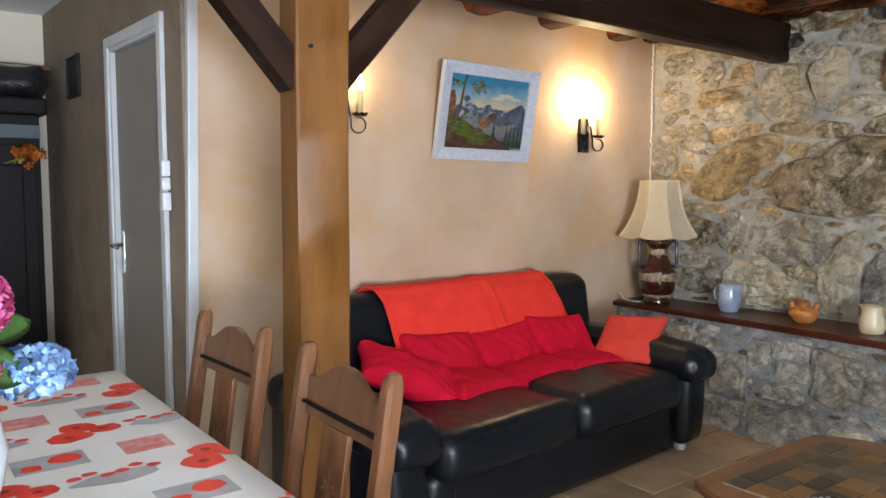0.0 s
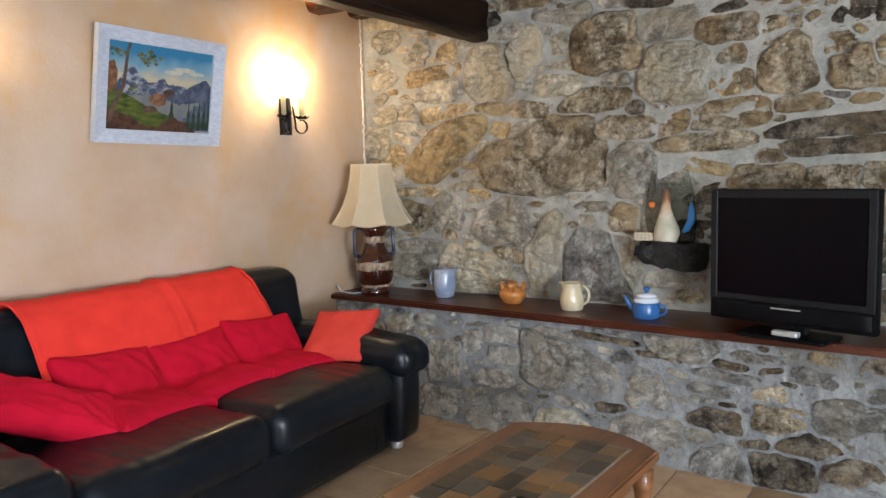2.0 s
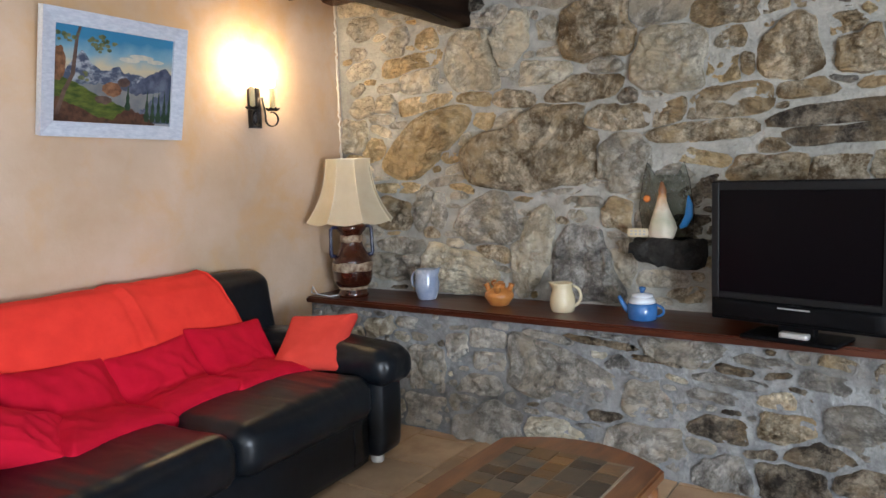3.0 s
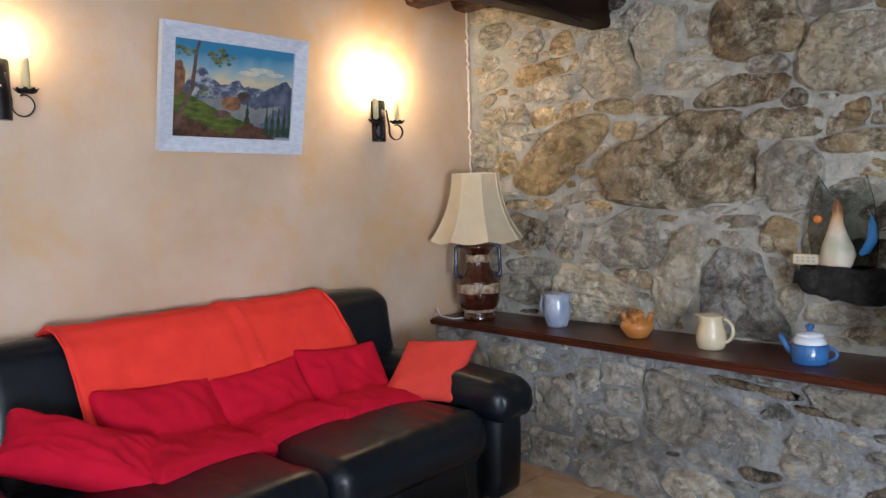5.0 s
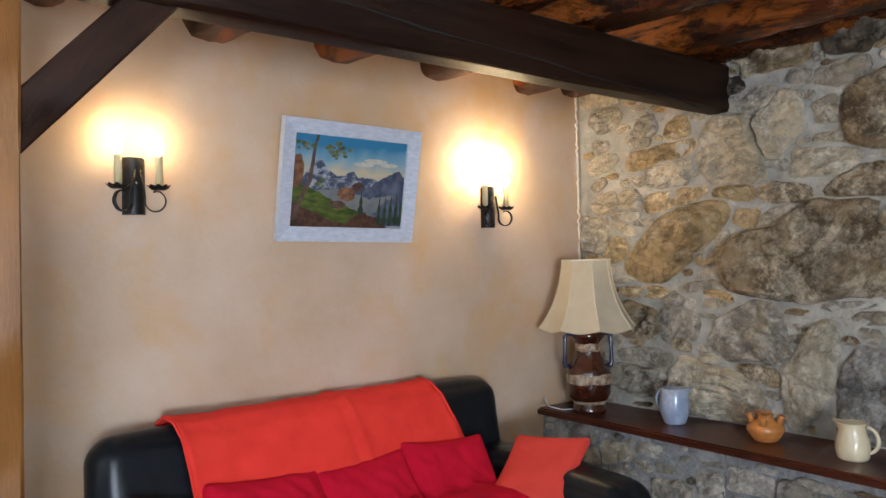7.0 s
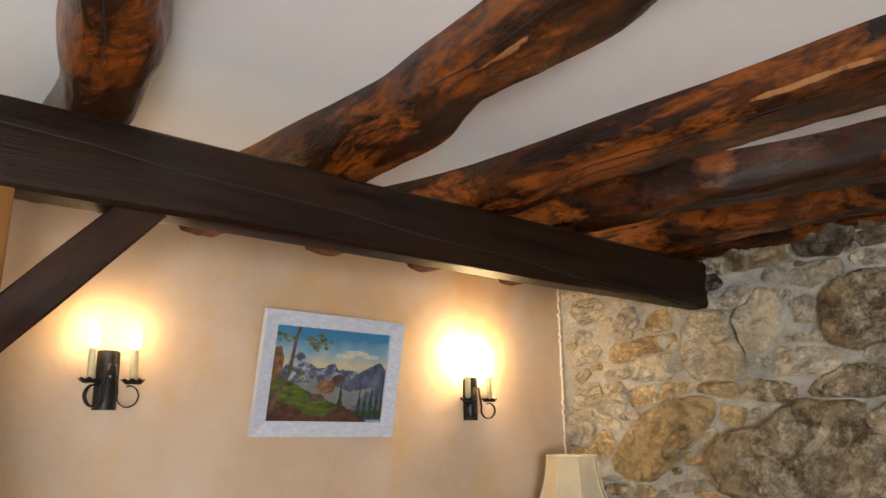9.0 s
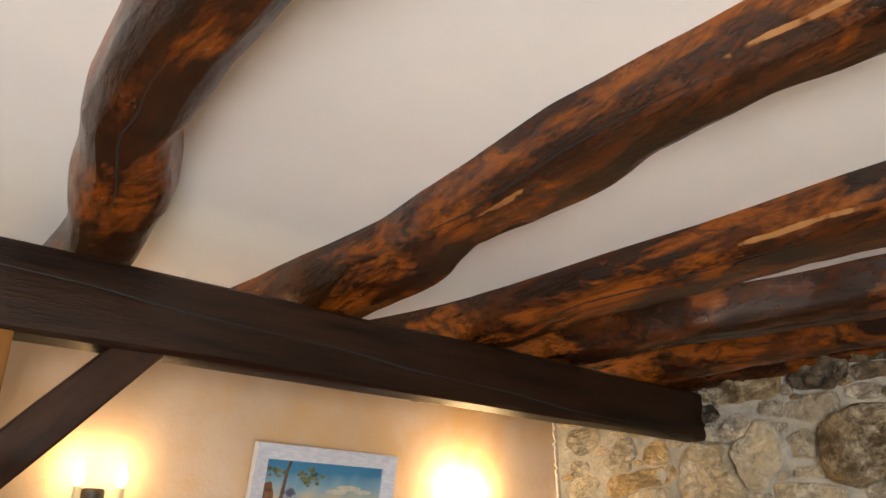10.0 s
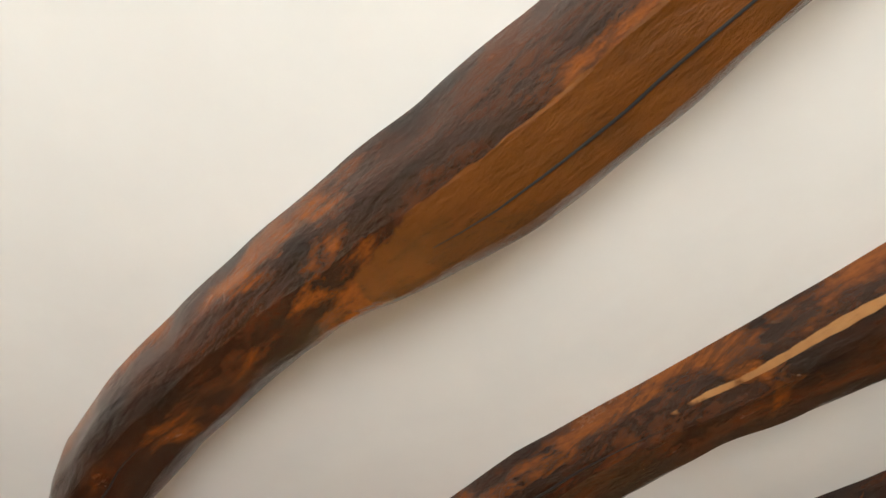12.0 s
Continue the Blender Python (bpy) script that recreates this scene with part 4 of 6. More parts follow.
# ---- sconces ----
def band(points, half, thick):
    """A flat iron strip bent along points in x, z, lying across y."""
    bm = bmesh.new()
    rings = []
    for i, p in enumerate(points):
        q0, q1 = points[max(0, i - 1)], points[min(len(points) - 1, i + 1)]
        d = Vector((q1[0] - q0[0], q1[1] - q0[1])).normalized()
        nx, nz = -d.y * thick / 2, d.x * thick / 2
        rings.append([bm.verts.new((p[0] + e * nx, f * half, p[1] + e * nz)) for e, f in ((-1, -1), (1, -1), (1, 1), (-1, 1))])
    for a, b in zip(rings, rings[1:]):
        for q in range(4):
            bm.faces.new((a[q], a[(q + 1) % 4], b[(q + 1) % 4], b[q]))
    bm.faces.new(rings[0])
    bm.faces.new(rings[-1])
    bmesh.ops.recalc_face_normals(bm, faces=bm.faces)
    return bm


def sconce(x, z, watts):
    root = thing("wall_sconce", x, YN, z, "black wrought-iron wall sconce with two lit candle bulbs", "wall lamp", group="sconces on the plaster wall")
    # half-round upright backplate
    plate = [(0.040 * math.cos(a), -0.006 - 0.042 * math.sin(a)) for a in (math.pi * i / 14 for i in range(15))]
    part("backplate", prism(plate, -0.112, 0.094, 0.004), M_IRON, root, smooth="auto")
    part("screw", moved(lathe([(0.0, 0.0), (0.006, 0.0), (0.005, 0.004), (0.0, 0.005)], 10), pose(0, -0.048, 0.0, 90)), M_CHROME, root)
    for s in (-1, 1):
        cx, cy = 0.070 * s, -0.076
        # the strip leaves the plate, sweeps down and out and curls in under the pan
        pts = [(0.012, 0.045), (0.018, 0.0), (0.026, -0.045)]
        for i in range(20):
            a = math.pi * (1.08 + 1.52 * i / 19)
            r = 0.036 - 0.013 * max(0.0, (i - 11) / 8)
            pts.append((0.060 + r * math.cos(a), -0.062 + (r + 0.006) * math.sin(a)))
        arm = band([(s * p[0], p[1]) for p in pts], 0.0085, 0.0045)
        part("scroll_arm", moved(arm, pose(0, -0.058, 0, 0, 0, -22 * s)), M_IRON, root)
        pan = lathe([(0.008, -0.006), (0.026, -0.003), (0.036, 0.004), (0.039, 0.009), (0.030, 0.003), (0.0, 0.002)], 32, cx, cy, lambda k, a, r, zz: (r * (1 + 0.07 * math.sin(9 * a) * (r > 0.02)), zz + 0.004 * math.sin(9 * a) * (r > 0.02)))
        part("drip_pan", moved(pan, pose(0, 0, -0.018)), M_IRON, root)
        part("candle_sleeve", lathe([(0.0135, -0.014), (0.0135, 0.082), (0.0145, 0.089), (0.012, 0.097), (0.0, 0.097)], 18, cx, cy), M_CANDLE, root, "ivory candle sleeve")
        part("bulb", lathe([(0.006, 0.097), (0.015, 0.108), (0.019, 0.125), (0.016, 0.147), (0.008, 0.168), (0.0, 0.178)], 16, cx, cy), M_BULB, root, "lit flame-shaped bulb")
        lamp_light("candle_light", "POINT", pose(x + cx, YN + cy, z + 0.197), watts, (1.0, 0.75, 0.42), 0.016)
    return root


sconce(1.888, 1.735, 1.3)
sconce(3.595, 1.705, 7.6)

# ---- table lamp on the shelf ----
LX, LY = 4.045, 3.055
tl = thing("table_lamp", LX, LY, SZ, "tall brown glazed ceramic lamp with a cream scalloped shade", "lamp")
part("lamp_base", lathe([(0.0, 0.0), (0.082, 0.0), (0.087, 0.012), (0.08, 0.03), (0.074, 0.042), (0.076, 0.05), (0.10, 0.075), (0.111, 0.10), (0.112, 0.145), (0.112, 0.20), (0.106, 0.222),
                         (0.088, 0.242), (0.078, 0.262), (0.066, 0.285), (0.061, 0.31), (0.060, 0.345), (0.066, 0.362), (0.083, 0.38), (0.086, 0.40), (0.07, 0.412), (0.02, 0.415), (0.02, 0.47), (0.0, 0.47)], 36), M_GLAZE, tl)
part("glaze_band", lathe([(0.1125, 0.148), (0.1155, 0.155), (0.1155, 0.192), (0.1125, 0.198)], 36, wave=lambda k, a, r, z: (r + 0.0015 * math.sin(9 * a + k), z + 0.003 * math.sin(5 * a + k))), M_LAVA, tl, "rough cream lava-glaze band")
part("glaze_band", lathe([(0.0615, 0.31), (0.0645, 0.315), (0.0645, 0.345), (0.0615, 0.35)], 30, wave=lambda k, a, r, z: (r, z + 0.003 * math.sin(5 * a))), M_LAVA, tl, "rough cream lava-glaze band")
part("glaze_band", lathe([(0.078, 0.043), (0.083, 0.047), (0.086, 0.058), (0.084, 0.062)], 30, wave=lambda k, a, r, z: (r, z + 0.002 * math.sin(6 * a))), M_LAVA, tl, "rough cream lava-glaze band")
for a in (-35, 145):
    h = tube([(0.075, 0, 0.395), (0.105, 0, 0.397), (0.118, 0, 0.385), (0.12, 0, 0.31), (0.122, 0, 0.25), (0.118, 0, 0.235), (0.095, 0, 0.235)], [0.010, 0.010, 0.011, 0.010, 0.012, 0.013, 0.010], 8)
    part("handle", moved(h, pose(0, 0, 0, 0, 0, a)), M_BLUEHANDLE, tl, "blue-black glazed handle")
cord = tube([(0.06, 0.06, 0.006), (-0.09, 0.10, 0.005), (-0.13, 0.16, 0.02), (-0.12, 0.20, 0.06), (-0.10, 0.235, 0.02), (-0.06, 0.24, 0.005)], 0.003, 6)
part("cord", cord, M_WHITE, tl, "white lamp cord")
NP = 8


def shade_bm():
    bm = bmesh.new()
    nz, per = 18, 6
    g = []
    for k in range(nz + 1):
        t = k / nz
        r = 0.122 + 0.035 * t + 0.093 * t ** 2.6
        row = []
        for i in range(NP * per):
            a = 2 * math.pi * i / (NP * per)
            f = (i % per) / per
            chord = math.cos(math.pi / NP) / math.cos(2 * math.pi / NP * (f - 0.5))
            rr = r * (chord * 0.8 + 0.2 - 0.03 * t * math.sin(math.pi * f))
            z = 0.775 - 0.345 * t - 0.016 * t ** 6 * math.sin(math.pi * f)
            row.append(bm.verts.new((rr * math.cos(a), rr * math.sin(a), z)))
        g.append(row)
    n = NP * per
    for a, b in zip(g, g[1:]):
        for i in range(n):
            j = (i + 1) % n
            bm.faces.new((a[i], b[i], b[j], a[j]))
    r = bmesh.ops.solidify(bm, geom=bm.faces[:], thickness=0.0025)
    return bm


part("shade", moved(shade_bm(), pose(0, 0, 0, 0, 0, 10)), M_SHADE, tl, "cream fabric bell shade", smooth="auto")
for k in range(NP):
    a = 2 * math.pi * k / NP + radians(10)
    rib = [((0.124 + 0.035 * t + 0.093 * t ** 2.6) * math.cos(a), (0.124 + 0.035 * t + 0.093 * t ** 2.6) * math.sin(a), 0.775 - 0.345 * t) for t in (i / 10 for i in range(11))]
    part("rib", tube(rib, 0.0022, 5), M_TRIM, tl)
ring = [(0.122 * math.cos(2 * math.pi * i / 32), 0.122 * math.sin(2 * math.pi * i / 32), 0.775) for i in range(33)]
part("top_braid", tube(ring, 0.004, 6), M_TRIM, tl)


# ---- crockery on the shelf ----
def handle_tube(r0, z0, z1, out, a, rad):
    pts = []
    for i in range(11):
        u = math.pi * i / 10
        pts.append((r0 + out * math.sin(u), 0, z1 + (z0 - z1) * (1 - math.cos(u)) / 2))
    return moved(tube(pts, rad, 8), pose(0, 0, 0, 0, 0, a))


def spouted(profile, angle, reach, lift, zs):
    """A turned pot whose rim is drawn out into a lip at one side."""
    def wave(k, a, r, z):
        d = (a - angle + math.pi) % (2 * math.pi) - math.pi
        f = math.exp(-(d / 0.32) ** 2) * max(0.0, (z - zs) / (profile_top - zs)) ** 2
        return r + reach * f, z + lift * f
    profile_top = max(z for _, z in profile)
    return lathe(profile, 36, wave=wave)


mug = thing("blue_pitcher", 4.115, 2.595, SZ, "small blue-grey glazed stoneware pitcher on the shelf", "pitcher")
part("body", spouted([(0.0, 0.0), (0.046, 0.0), (0.052, 0.01), (0.066, 0.055), (0.068, 0.09), (0.061, 0.13), (0.060, 0.165), (0.056, 0.165), (0.056, 0.13), (0.06, 0.09), (0.0, 0.012)], radians(-60), 0.018, 0.008, 0.12), M_BLUEGREY, mug)
part("handle", handle_tube(0.058, 0.06, 0.15, 0.032, 100, 0.007), M_BLUEGREY, mug)
pot = thing("spouted_pot", 4.10, 2.14, SZ, "squat orange earthenware pot with three small spouts", "pot")
part("body", lathe([(0.0, 0.0), (0.042, 0.0), (0.05, 0.006), (0.075, 0.045), (0.072, 0.065), (0.045, 0.085), (0.032, 0.09), (0.03, 0.105), (0.034, 0.112), (0.026, 0.112), (0.0, 0.09)], 30), M_TERRA, pot)
for a in (20, 110, 200, 290):
    part("spout", moved(lathe([(0.016, 0.0), (0.013, 0.03), (0.017, 0.042), (0.011, 0.042), (0.0, 0.03)], 14), pose(0.05 * math.cos(radians(a)), 0.05 * math.sin(radians(a)), 0.072) @ pose(0, 0, 0, 0, 22, a)), M_TERRA, pot)
part("handle", handle_tube(0.03, 0.095, 0.12, 0.03, 65, 0.006), M_TERRA, pot)
jug = thing("cream_jug", 4.065, 1.775, SZ, "cream glazed ceramic milk jug with a handle", "jug")
part("body", spouted([(0.0, 0.0), (0.05, 0.0), (0.056, 0.008), (0.062, 0.04), (0.058, 0.075), (0.047, 0.105), (0.047, 0.13), (0.051, 0.14), (0.046, 0.14), (0.042, 0.11), (0.0, 0.01)], radians(100), 0.022, 0.004, 0.09), M_CREAM, jug)
part("handle", handle_tube(0.05, 0.03, 0.125, 0.038, -80, 0.0075), M_CREAM, jug)
tea = thing("blue_teapot", 4.03, 1.375, SZ, "blue enamel teapot with a white lid", "teapot")
part("body", lathe([(0.0, 0.0), (0.058, 0.0), (0.064, 0.006), (0.066, 0.03), (0.064, 0.072), (0.060, 0.076)], 32), M_BLUE, tea)
part("shoulder", lathe([(0.0605, 0.0765), (0.058, 0.088), (0.048, 0.102), (0.0, 0.103)], 32), M_WHITE, tea, "white enamel shoulder")
lid = part("lid", lathe([(0.049, 0.104), (0.047, 0.112), (0.02, 0.12), (0.0, 0.121)], 28), M_WHITE, tea, "white lid")
part("knob", lathe([(0.009, 0.121), (0.011, 0.13), (0.016, 0.136), (0.015, 0.146), (0.0, 0.15)], 18), M_BLUE, lid, "pale blue knob")
part("spout", tube([(0.005, 0.052, 0.03), (0.003, 0.075, 0.045), (0.0, 0.092, 0.07), (0, 0.108, 0.098)], [0.019, 0.015, 0.011, 0.009], 12), M_BLUE, tea)
part("handle", handle_tube(0.062, 0.018, 0.068, 0.034, -90, 0.006), M_BLUE, tea)

# ---- television ----
tv = thing("television", 3.885, 0.725, SZ, "black flat television switched off, on its stand", "television", -104)
bm = bmesh.new()
W, Z0, Z1 = 0.335, 0.05, 0.612
add_box(bm, -W, W, -0.025, 0.03, Z0, Z1, 0.008)
part("cabinet", bm, M_TV, tv, smooth="auto")
part("back_shell", soft_box((0.5, 0.09, 0.42), 0.04, (8, 4, 8)), M_TV, tv, at=pose(0, 0.05, 0.35))
SX, SZ0, SZ1 = W - 0.034, 0.165, Z1 - 0.036
bm = bmesh.new()
for a, b, c, d in ((-W + 0.004, -SX, SZ0 - 0.025, Z1 - 0.004), (SX, W - 0.004, SZ0 - 0.025, Z1 - 0.004), (-SX, SX, SZ1, Z1 - 0.004), (-SX, SX, SZ0 - 0.025, SZ0)):
    add_box(bm, a, b, -0.034, -0.024, c, d, 0.002, 1)
part("bezel", bm, M_BEZEL, tv, smooth=False)
part("screen", box(-SX, SX, -0.028, -0.0255, SZ0, SZ1), M_SCREEN, tv, "dark glossy screen", smooth=False)
part("speaker_bar", soft_box((2 * W - 0.02, 0.02, 0.075), 0.008, (10, 3, 5)), M_TV, tv, at=pose(0, -0.026, 0.098))
part("control_strip", box(-0.06, 0.06, -0.0395, -0.036, 0.118, 0.123), M_SILVER, tv, smooth=False)
part("badge", box(-0.022, 0.022, -0.0385, -0.036, 0.132, 0.137), M_BEZEL, tv, smooth=False)
part("neck", box(-0.07, 0.07, -0.01, 0.03, 0.012, 0.08, 0.006), M_TV, tv, smooth=False)
part("stand_foot", soft_box((0.36, 0.21, 0.018), 0.009, (14, 10, 2)), M_TV, tv, at=pose(0, -0.005, 0.009))
rc = tagged(part("media_box", soft_box((0.105, 0.04, 0.022), 0.005, (6, 4, 3)), M_SILVER), "small silver box on the television stand", "box")
rc.matrix_world = pose(3.885, 0.725, SZ, 0, 0, -104) @ pose(0.02, -0.075, 0.0295)

# ---- figurine on the projecting stone ----
FX, FY, FZ = 4.20, 1.335, 0.985
fig = lathe([(0.0, 0.0), (0.046, 0.0), (0.060, 0.022), (0.064, 0.055), (0.056, 0.088), (0.040, 0.122), (0.027, 0.155), (0.020, 0.19), (0.0165, 0.215), (0.020, 0.228), (0.015, 0.245), (0.009, 0.262), (0.0, 0.272)], 26)
for v in fig.verts:
    v.co += noise.noise_vector(v.co * 18) * 0.008
ob = tagged(part("figurine", fig, ramp_mat("painted_gourd", [(0.0, (0.50, 0.32, 0.14)), (0.22, (0.66, 0.58, 0.46)), (0.50, (0.44, 0.42, 0.30)), (0.66, (0.62, 0.54, 0.42)), (0.90, (0.46, 0.23, 0.09)), (1.0, (0.20, 0.08, 0.03))], 0.0, 0.272, 0.30, 22)), "small cream and ochre painted pottery figurine", "figurine")
ob.matrix_world = pose(FX, FY, FZ)
feather = tagged(part("blue_plume", tube([(4.2, 1.255, 1.045), (4.2, 1.235, 1.06), (4.2, 1.215, 1.10), (4.2, 1.212, 1.15), (4.2, 1.217, 1.19)], [0.006, 0.017, 0.019, 0.015, 0.004], 8, 0.5), plain("azure_plastic", (0.03, 0.25, 0.68), 0.3)),
                 "bright blue curved ornament beside the figurine", "ornament")
plq = thing("glass_ornament", 4.255, 1.335, 0.985, "smoky glass ornament with white speckles behind the figurine", "ornament")
og = [(-0.10, 0.0), (0.12, 0.0), (0.13, 0.12), (0.11, 0.27), (0.085, 0.36), (0.055, 0.30), (-0.05, 0.30), (-0.085, 0.36), (-0.105, 0.28), (-0.125, 0.15)]
part("glass_body", moved(upright(og, -0.006, 0.006), pose(0, 0, 0, 0, 0, -90)), M_GREYGLASS, plq, smooth=False)
rs = random.Random(5)
dots = bmesh.new()
for k in range(46):
    c = Vector((-0.0075, rs.uniform(-0.1, 0.1), rs.uniform(0.15, 0.31)))
    bmesh.ops.create_icosphere(dots, subdivisions=1, radius=rs.uniform(0.0012, 0.0028), matrix=Matrix.Translation(c))
tagged(part("speckles", dots, M_WHITE, plq), kind="stuff")
part("orange_daub", moved(lathe([(0.0, 0.0), (0.018, 0.002), (0.013, 0.006), (0.0, 0.007)], 12), pose(-0.007, 0.085, 0.19, 0, -90, 0)), plain("orange_paint", (0.60, 0.17, 0.03), 0.4), plq)
rem = thing("cream_remote", 4.19, 1.445, 0.99, "cream plastic remote control leaning on the stone ledge", "remote control")
part("case", soft_box((0.012, 0.10, 0.042), 0.006, (3, 8, 5)), M_CREAM, rem, at=pose(0, 0, 0.03))
for k in range(8):
    part("button", box(-0.0085, -0.005, -0.036 + 0.02 * (k % 4), -0.026 + 0.02 * (k % 4), 0.020 + 0.014 * (k // 4), 0.027 + 0.014 * (k // 4)), M_GREYPRINT, rem, smooth=False)

# ---- coffee table ----
ct = thing("coffee_table", 2.62, 1.275, 0, "wooden coffee table with a slate-tiled top and turned legs", "coffee table", -1.5)
TOPZ = 0.40
HL, HW, BOW = 0.385, 0.288, 0.115


def boat(grow):
    pts = []
    for s in (1, -1):
        for i in range(13):
            v = (1 - 2 * i / 12) * s
            pts.append((s * (HL + grow + BOW * (1 - v * v)), v * (HW + grow)))
    return pts


part("top_frame", prism(list(reversed(boat(0.0))), TOPZ - 0.032, TOPZ, 0.008), M_TABLEWOOD, ct, smooth="auto")
part("moulding", prism(list(reversed(boat(-0.02))), TOPZ - 0.048, TOPZ - 0.032), M_TABLEWOOD, ct, smooth=False)
part("apron", prism(list(reversed([(x * 0.78, y * 0.76) for x, y in boat(0.0)])), TOPZ - 0.125, TOPZ - 0.048), M_TABLEWOOD, ct, smooth=False)
part("inlay_bed", box(-0.352, 0.352, -0.205, 0.205, TOPZ, TOPZ + 0.0015), M_GROUT, ct, smooth=False)
rs = random.Random(11)
yy = -0.202
row = 0
while yy < 0.17:
    hh = (0.08, 0.095, 0.07, 0.085)[row % 4]
    hh = min(hh, 0.203 - yy)
    xx = -0.349
    while xx < 0.335:
        ww = min(rs.choice((0.06, 0.09, 0.12, 0.08)), 0.350 - xx)
        if ww > 0.02:
            bm = box(xx + 0.003, xx + ww - 0.003, yy + 0.003, yy + hh - 0.003, TOPZ + 0.0012, TOPZ + 0.0045 + rs.uniform(0, 0.001))
            part("slate_tile", bm, M_SLATE, ct, smooth=False)
        xx += ww
    yy += hh
    row += 1
leg_prof = [(0.018, 0.0), (0.026, 0.02), (0.022, 0.05), (0.03, 0.09), (0.034, 0.13), (0.022, 0.16), (0.032, 0.18), (0.022, 0.20), (0.03, 0.24), (0.036, 0.275), (0.036, 0.33)]
for x in (-0.375, 0.375):
    for y in (-0.235, 0.235):
        part("leg", moved(lathe(leg_prof, 16), pose(x, y, 0)), M_TABLEWOOD, ct)
rmt = thing("black_remote", 2.33, 1.21, TOPZ + 0.005, "black television remote control lying on the coffee table", "remote control", -30)
part("case", soft_box((0.17, 0.045, 0.018), 0.008, (10, 5, 3)), M_TV, rmt, at=pose(0, 0, 0.009))
for k in range(12):
    part("button", box(-0.07 + 0.022 * (k % 6), -0.058 + 0.022 * (k % 6), -0.014 + 0.018 * (k // 6), -0.004 + 0.018 * (k // 6), 0.017, 0.0205), M_RED if k == 0 else M_GREYPRINT, rmt, smooth=False)

# ---- dining table with cloth and flowers ----
dt = thing("dining_table", 0.22, 1.80, 0, "wooden dining table under a printed tablecloth", "table")
part("tabletop", box(-0.49, 0.49, -0.97, 0.97, 0.72, 0.748, 0.006), M_CHAIR, dt, smooth=False)
for x in (-0.42, 0.42):
    for y in (-0.88, 0.88):
        part("leg", lathe([(0.03, 0.0), (0.035, 0.1), (0.042, 0.6), (0.045, 0.72)], 14, x, y), M_CHAIR, dt)
tc = thing("tablecloth", 0.22, 1.80, 0, "white oilcloth with red poppies and grey patches on the dining table", "tablecloth")
TX, TY, TZ = 0.505, 0.985, 0.760
bm = soft_box((2 * TX, 2 * TY, 0.010), 0.005, (10, 20, 2))
part("cloth", moved(bm, pose(0, 0, TZ - 0.0055)), M_CLOTH, tc)
for sx, sy in ((1, 0), (-1, 0), (0, 1), (0, -1)):
    bm = bmesh.new()
    n = 60
    ln = TY if sx else TX
    g = []
    for i in range(n + 1):
        u = -ln + 2 * ln * i / n
        row_v = []
        for j in range(7):
            d = j / 6
            o = 0.004 + d * (0.012 + 0.014 * math.sin(u * 17) * d)
            z = TZ - 0.006 - 0.24 * d
            row_v.append(bm.verts.new((sx * (TX - 0.004 + o), u, z) if sx else (u, sy * (TY - 0.004 + o), z)))
        g.append(row_v)
    for i in range(n):
        for j in range(6):
            bm.faces.new((g[i][j], g[i + 1][j], g[i + 1][j + 1], g[i][j + 1]))
    bmesh.ops.recalc_face_normals(bm, faces=bm.faces)
    bmesh.ops.solidify(bm, geom=bm.faces[:], thickness=0.0015)
    part("hanging_side", bm, M_CLOTH, tc)


def printed(name, outline, material, lift):
    part(name, prism([(max(-TX + 0.004, min(TX - 0.004, x)), max(-TY + 0.004, min(TY - 0.004, y))) for x, y in outline], TZ + lift, TZ + lift + 0.0003), material, tc, smooth=False)


def petal(x, y, w, h, seed, n=20):
    return [(x + w * math.cos(a) * (1 + 0.3 * noise.noise(Vector((math.cos(a) * 1.7, math.sin(a) * 1.7, seed)))),
             y + h * math.sin(a) * (1 + 0.3 * noise.noise(Vector((math.cos(a) * 1.7, math.sin(a) * 1.7, seed + 7)))))
            for a in (2 * math.pi * i / n for i in range(n))]


rs = random.Random(21)
for row in range(11):
    y = -0.88 + row * 0.175
    for colm in range(5):
        x = -0.42 + colm * 0.205 + (0.06 if row % 2 else -0.04)
        kind = (row + 2 * colm) % 4
        if kind == 0:
            printed("grey_patch", [(x - 0.075, y - 0.05), (x + 0.075, y - 0.05), (x + 0.075, y + 0.05), (x - 0.075, y + 0.05)], M_GREYPRINT, 0.0002)
            printed("poppy", petal(x + 0.03, y + 0.01, 0.035, 0.03, row * 3.1 + colm), M_POPPY, 0.0006)
            printed("poppy", petal(x - 0.04, y - 0.02, 0.022, 0.02, row * 1.7 + colm), M_POPPY, 0.0006)
        elif kind == 1:
            for dx, dy, w in ((0, 0.05, 0.045), (0.055, 0.01, 0.04), (-0.03, -0.02, 0.05)):
                printed("poppy", petal(x + dx, y + dy, w, w * 0.85, rs.random() * 50), M_POPPY, 0.0004 + 0.0002 * rs.random())
                printed("poppy_heart", petal(x + dx, y + dy, w * 0.25, w * 0.2, rs.random() * 50, 10), M_POPPYDARK, 0.0008)
        elif kind == 2:
            printed("pink_patch", [(x - 0.055, y - 0.05), (x + 0.055, y - 0.05), (x + 0.055, y + 0.05), (x - 0.055, y + 0.05)], M_PINKPRINT, 0.0002)
        else:
            printed("grey_leaf", petal(x, y, 0.085, 0.032, rs.random() * 50), M_GREYPRINT, 0.0002)
            for k in range(6):
                printed("small_poppy", petal(x - 0.08 + 0.032 * k, y + 0.035 + 0.015 * math.sin(k * 2), 0.016, 0.012, rs.random() * 50, 10), M_POPPY, 0.0006)

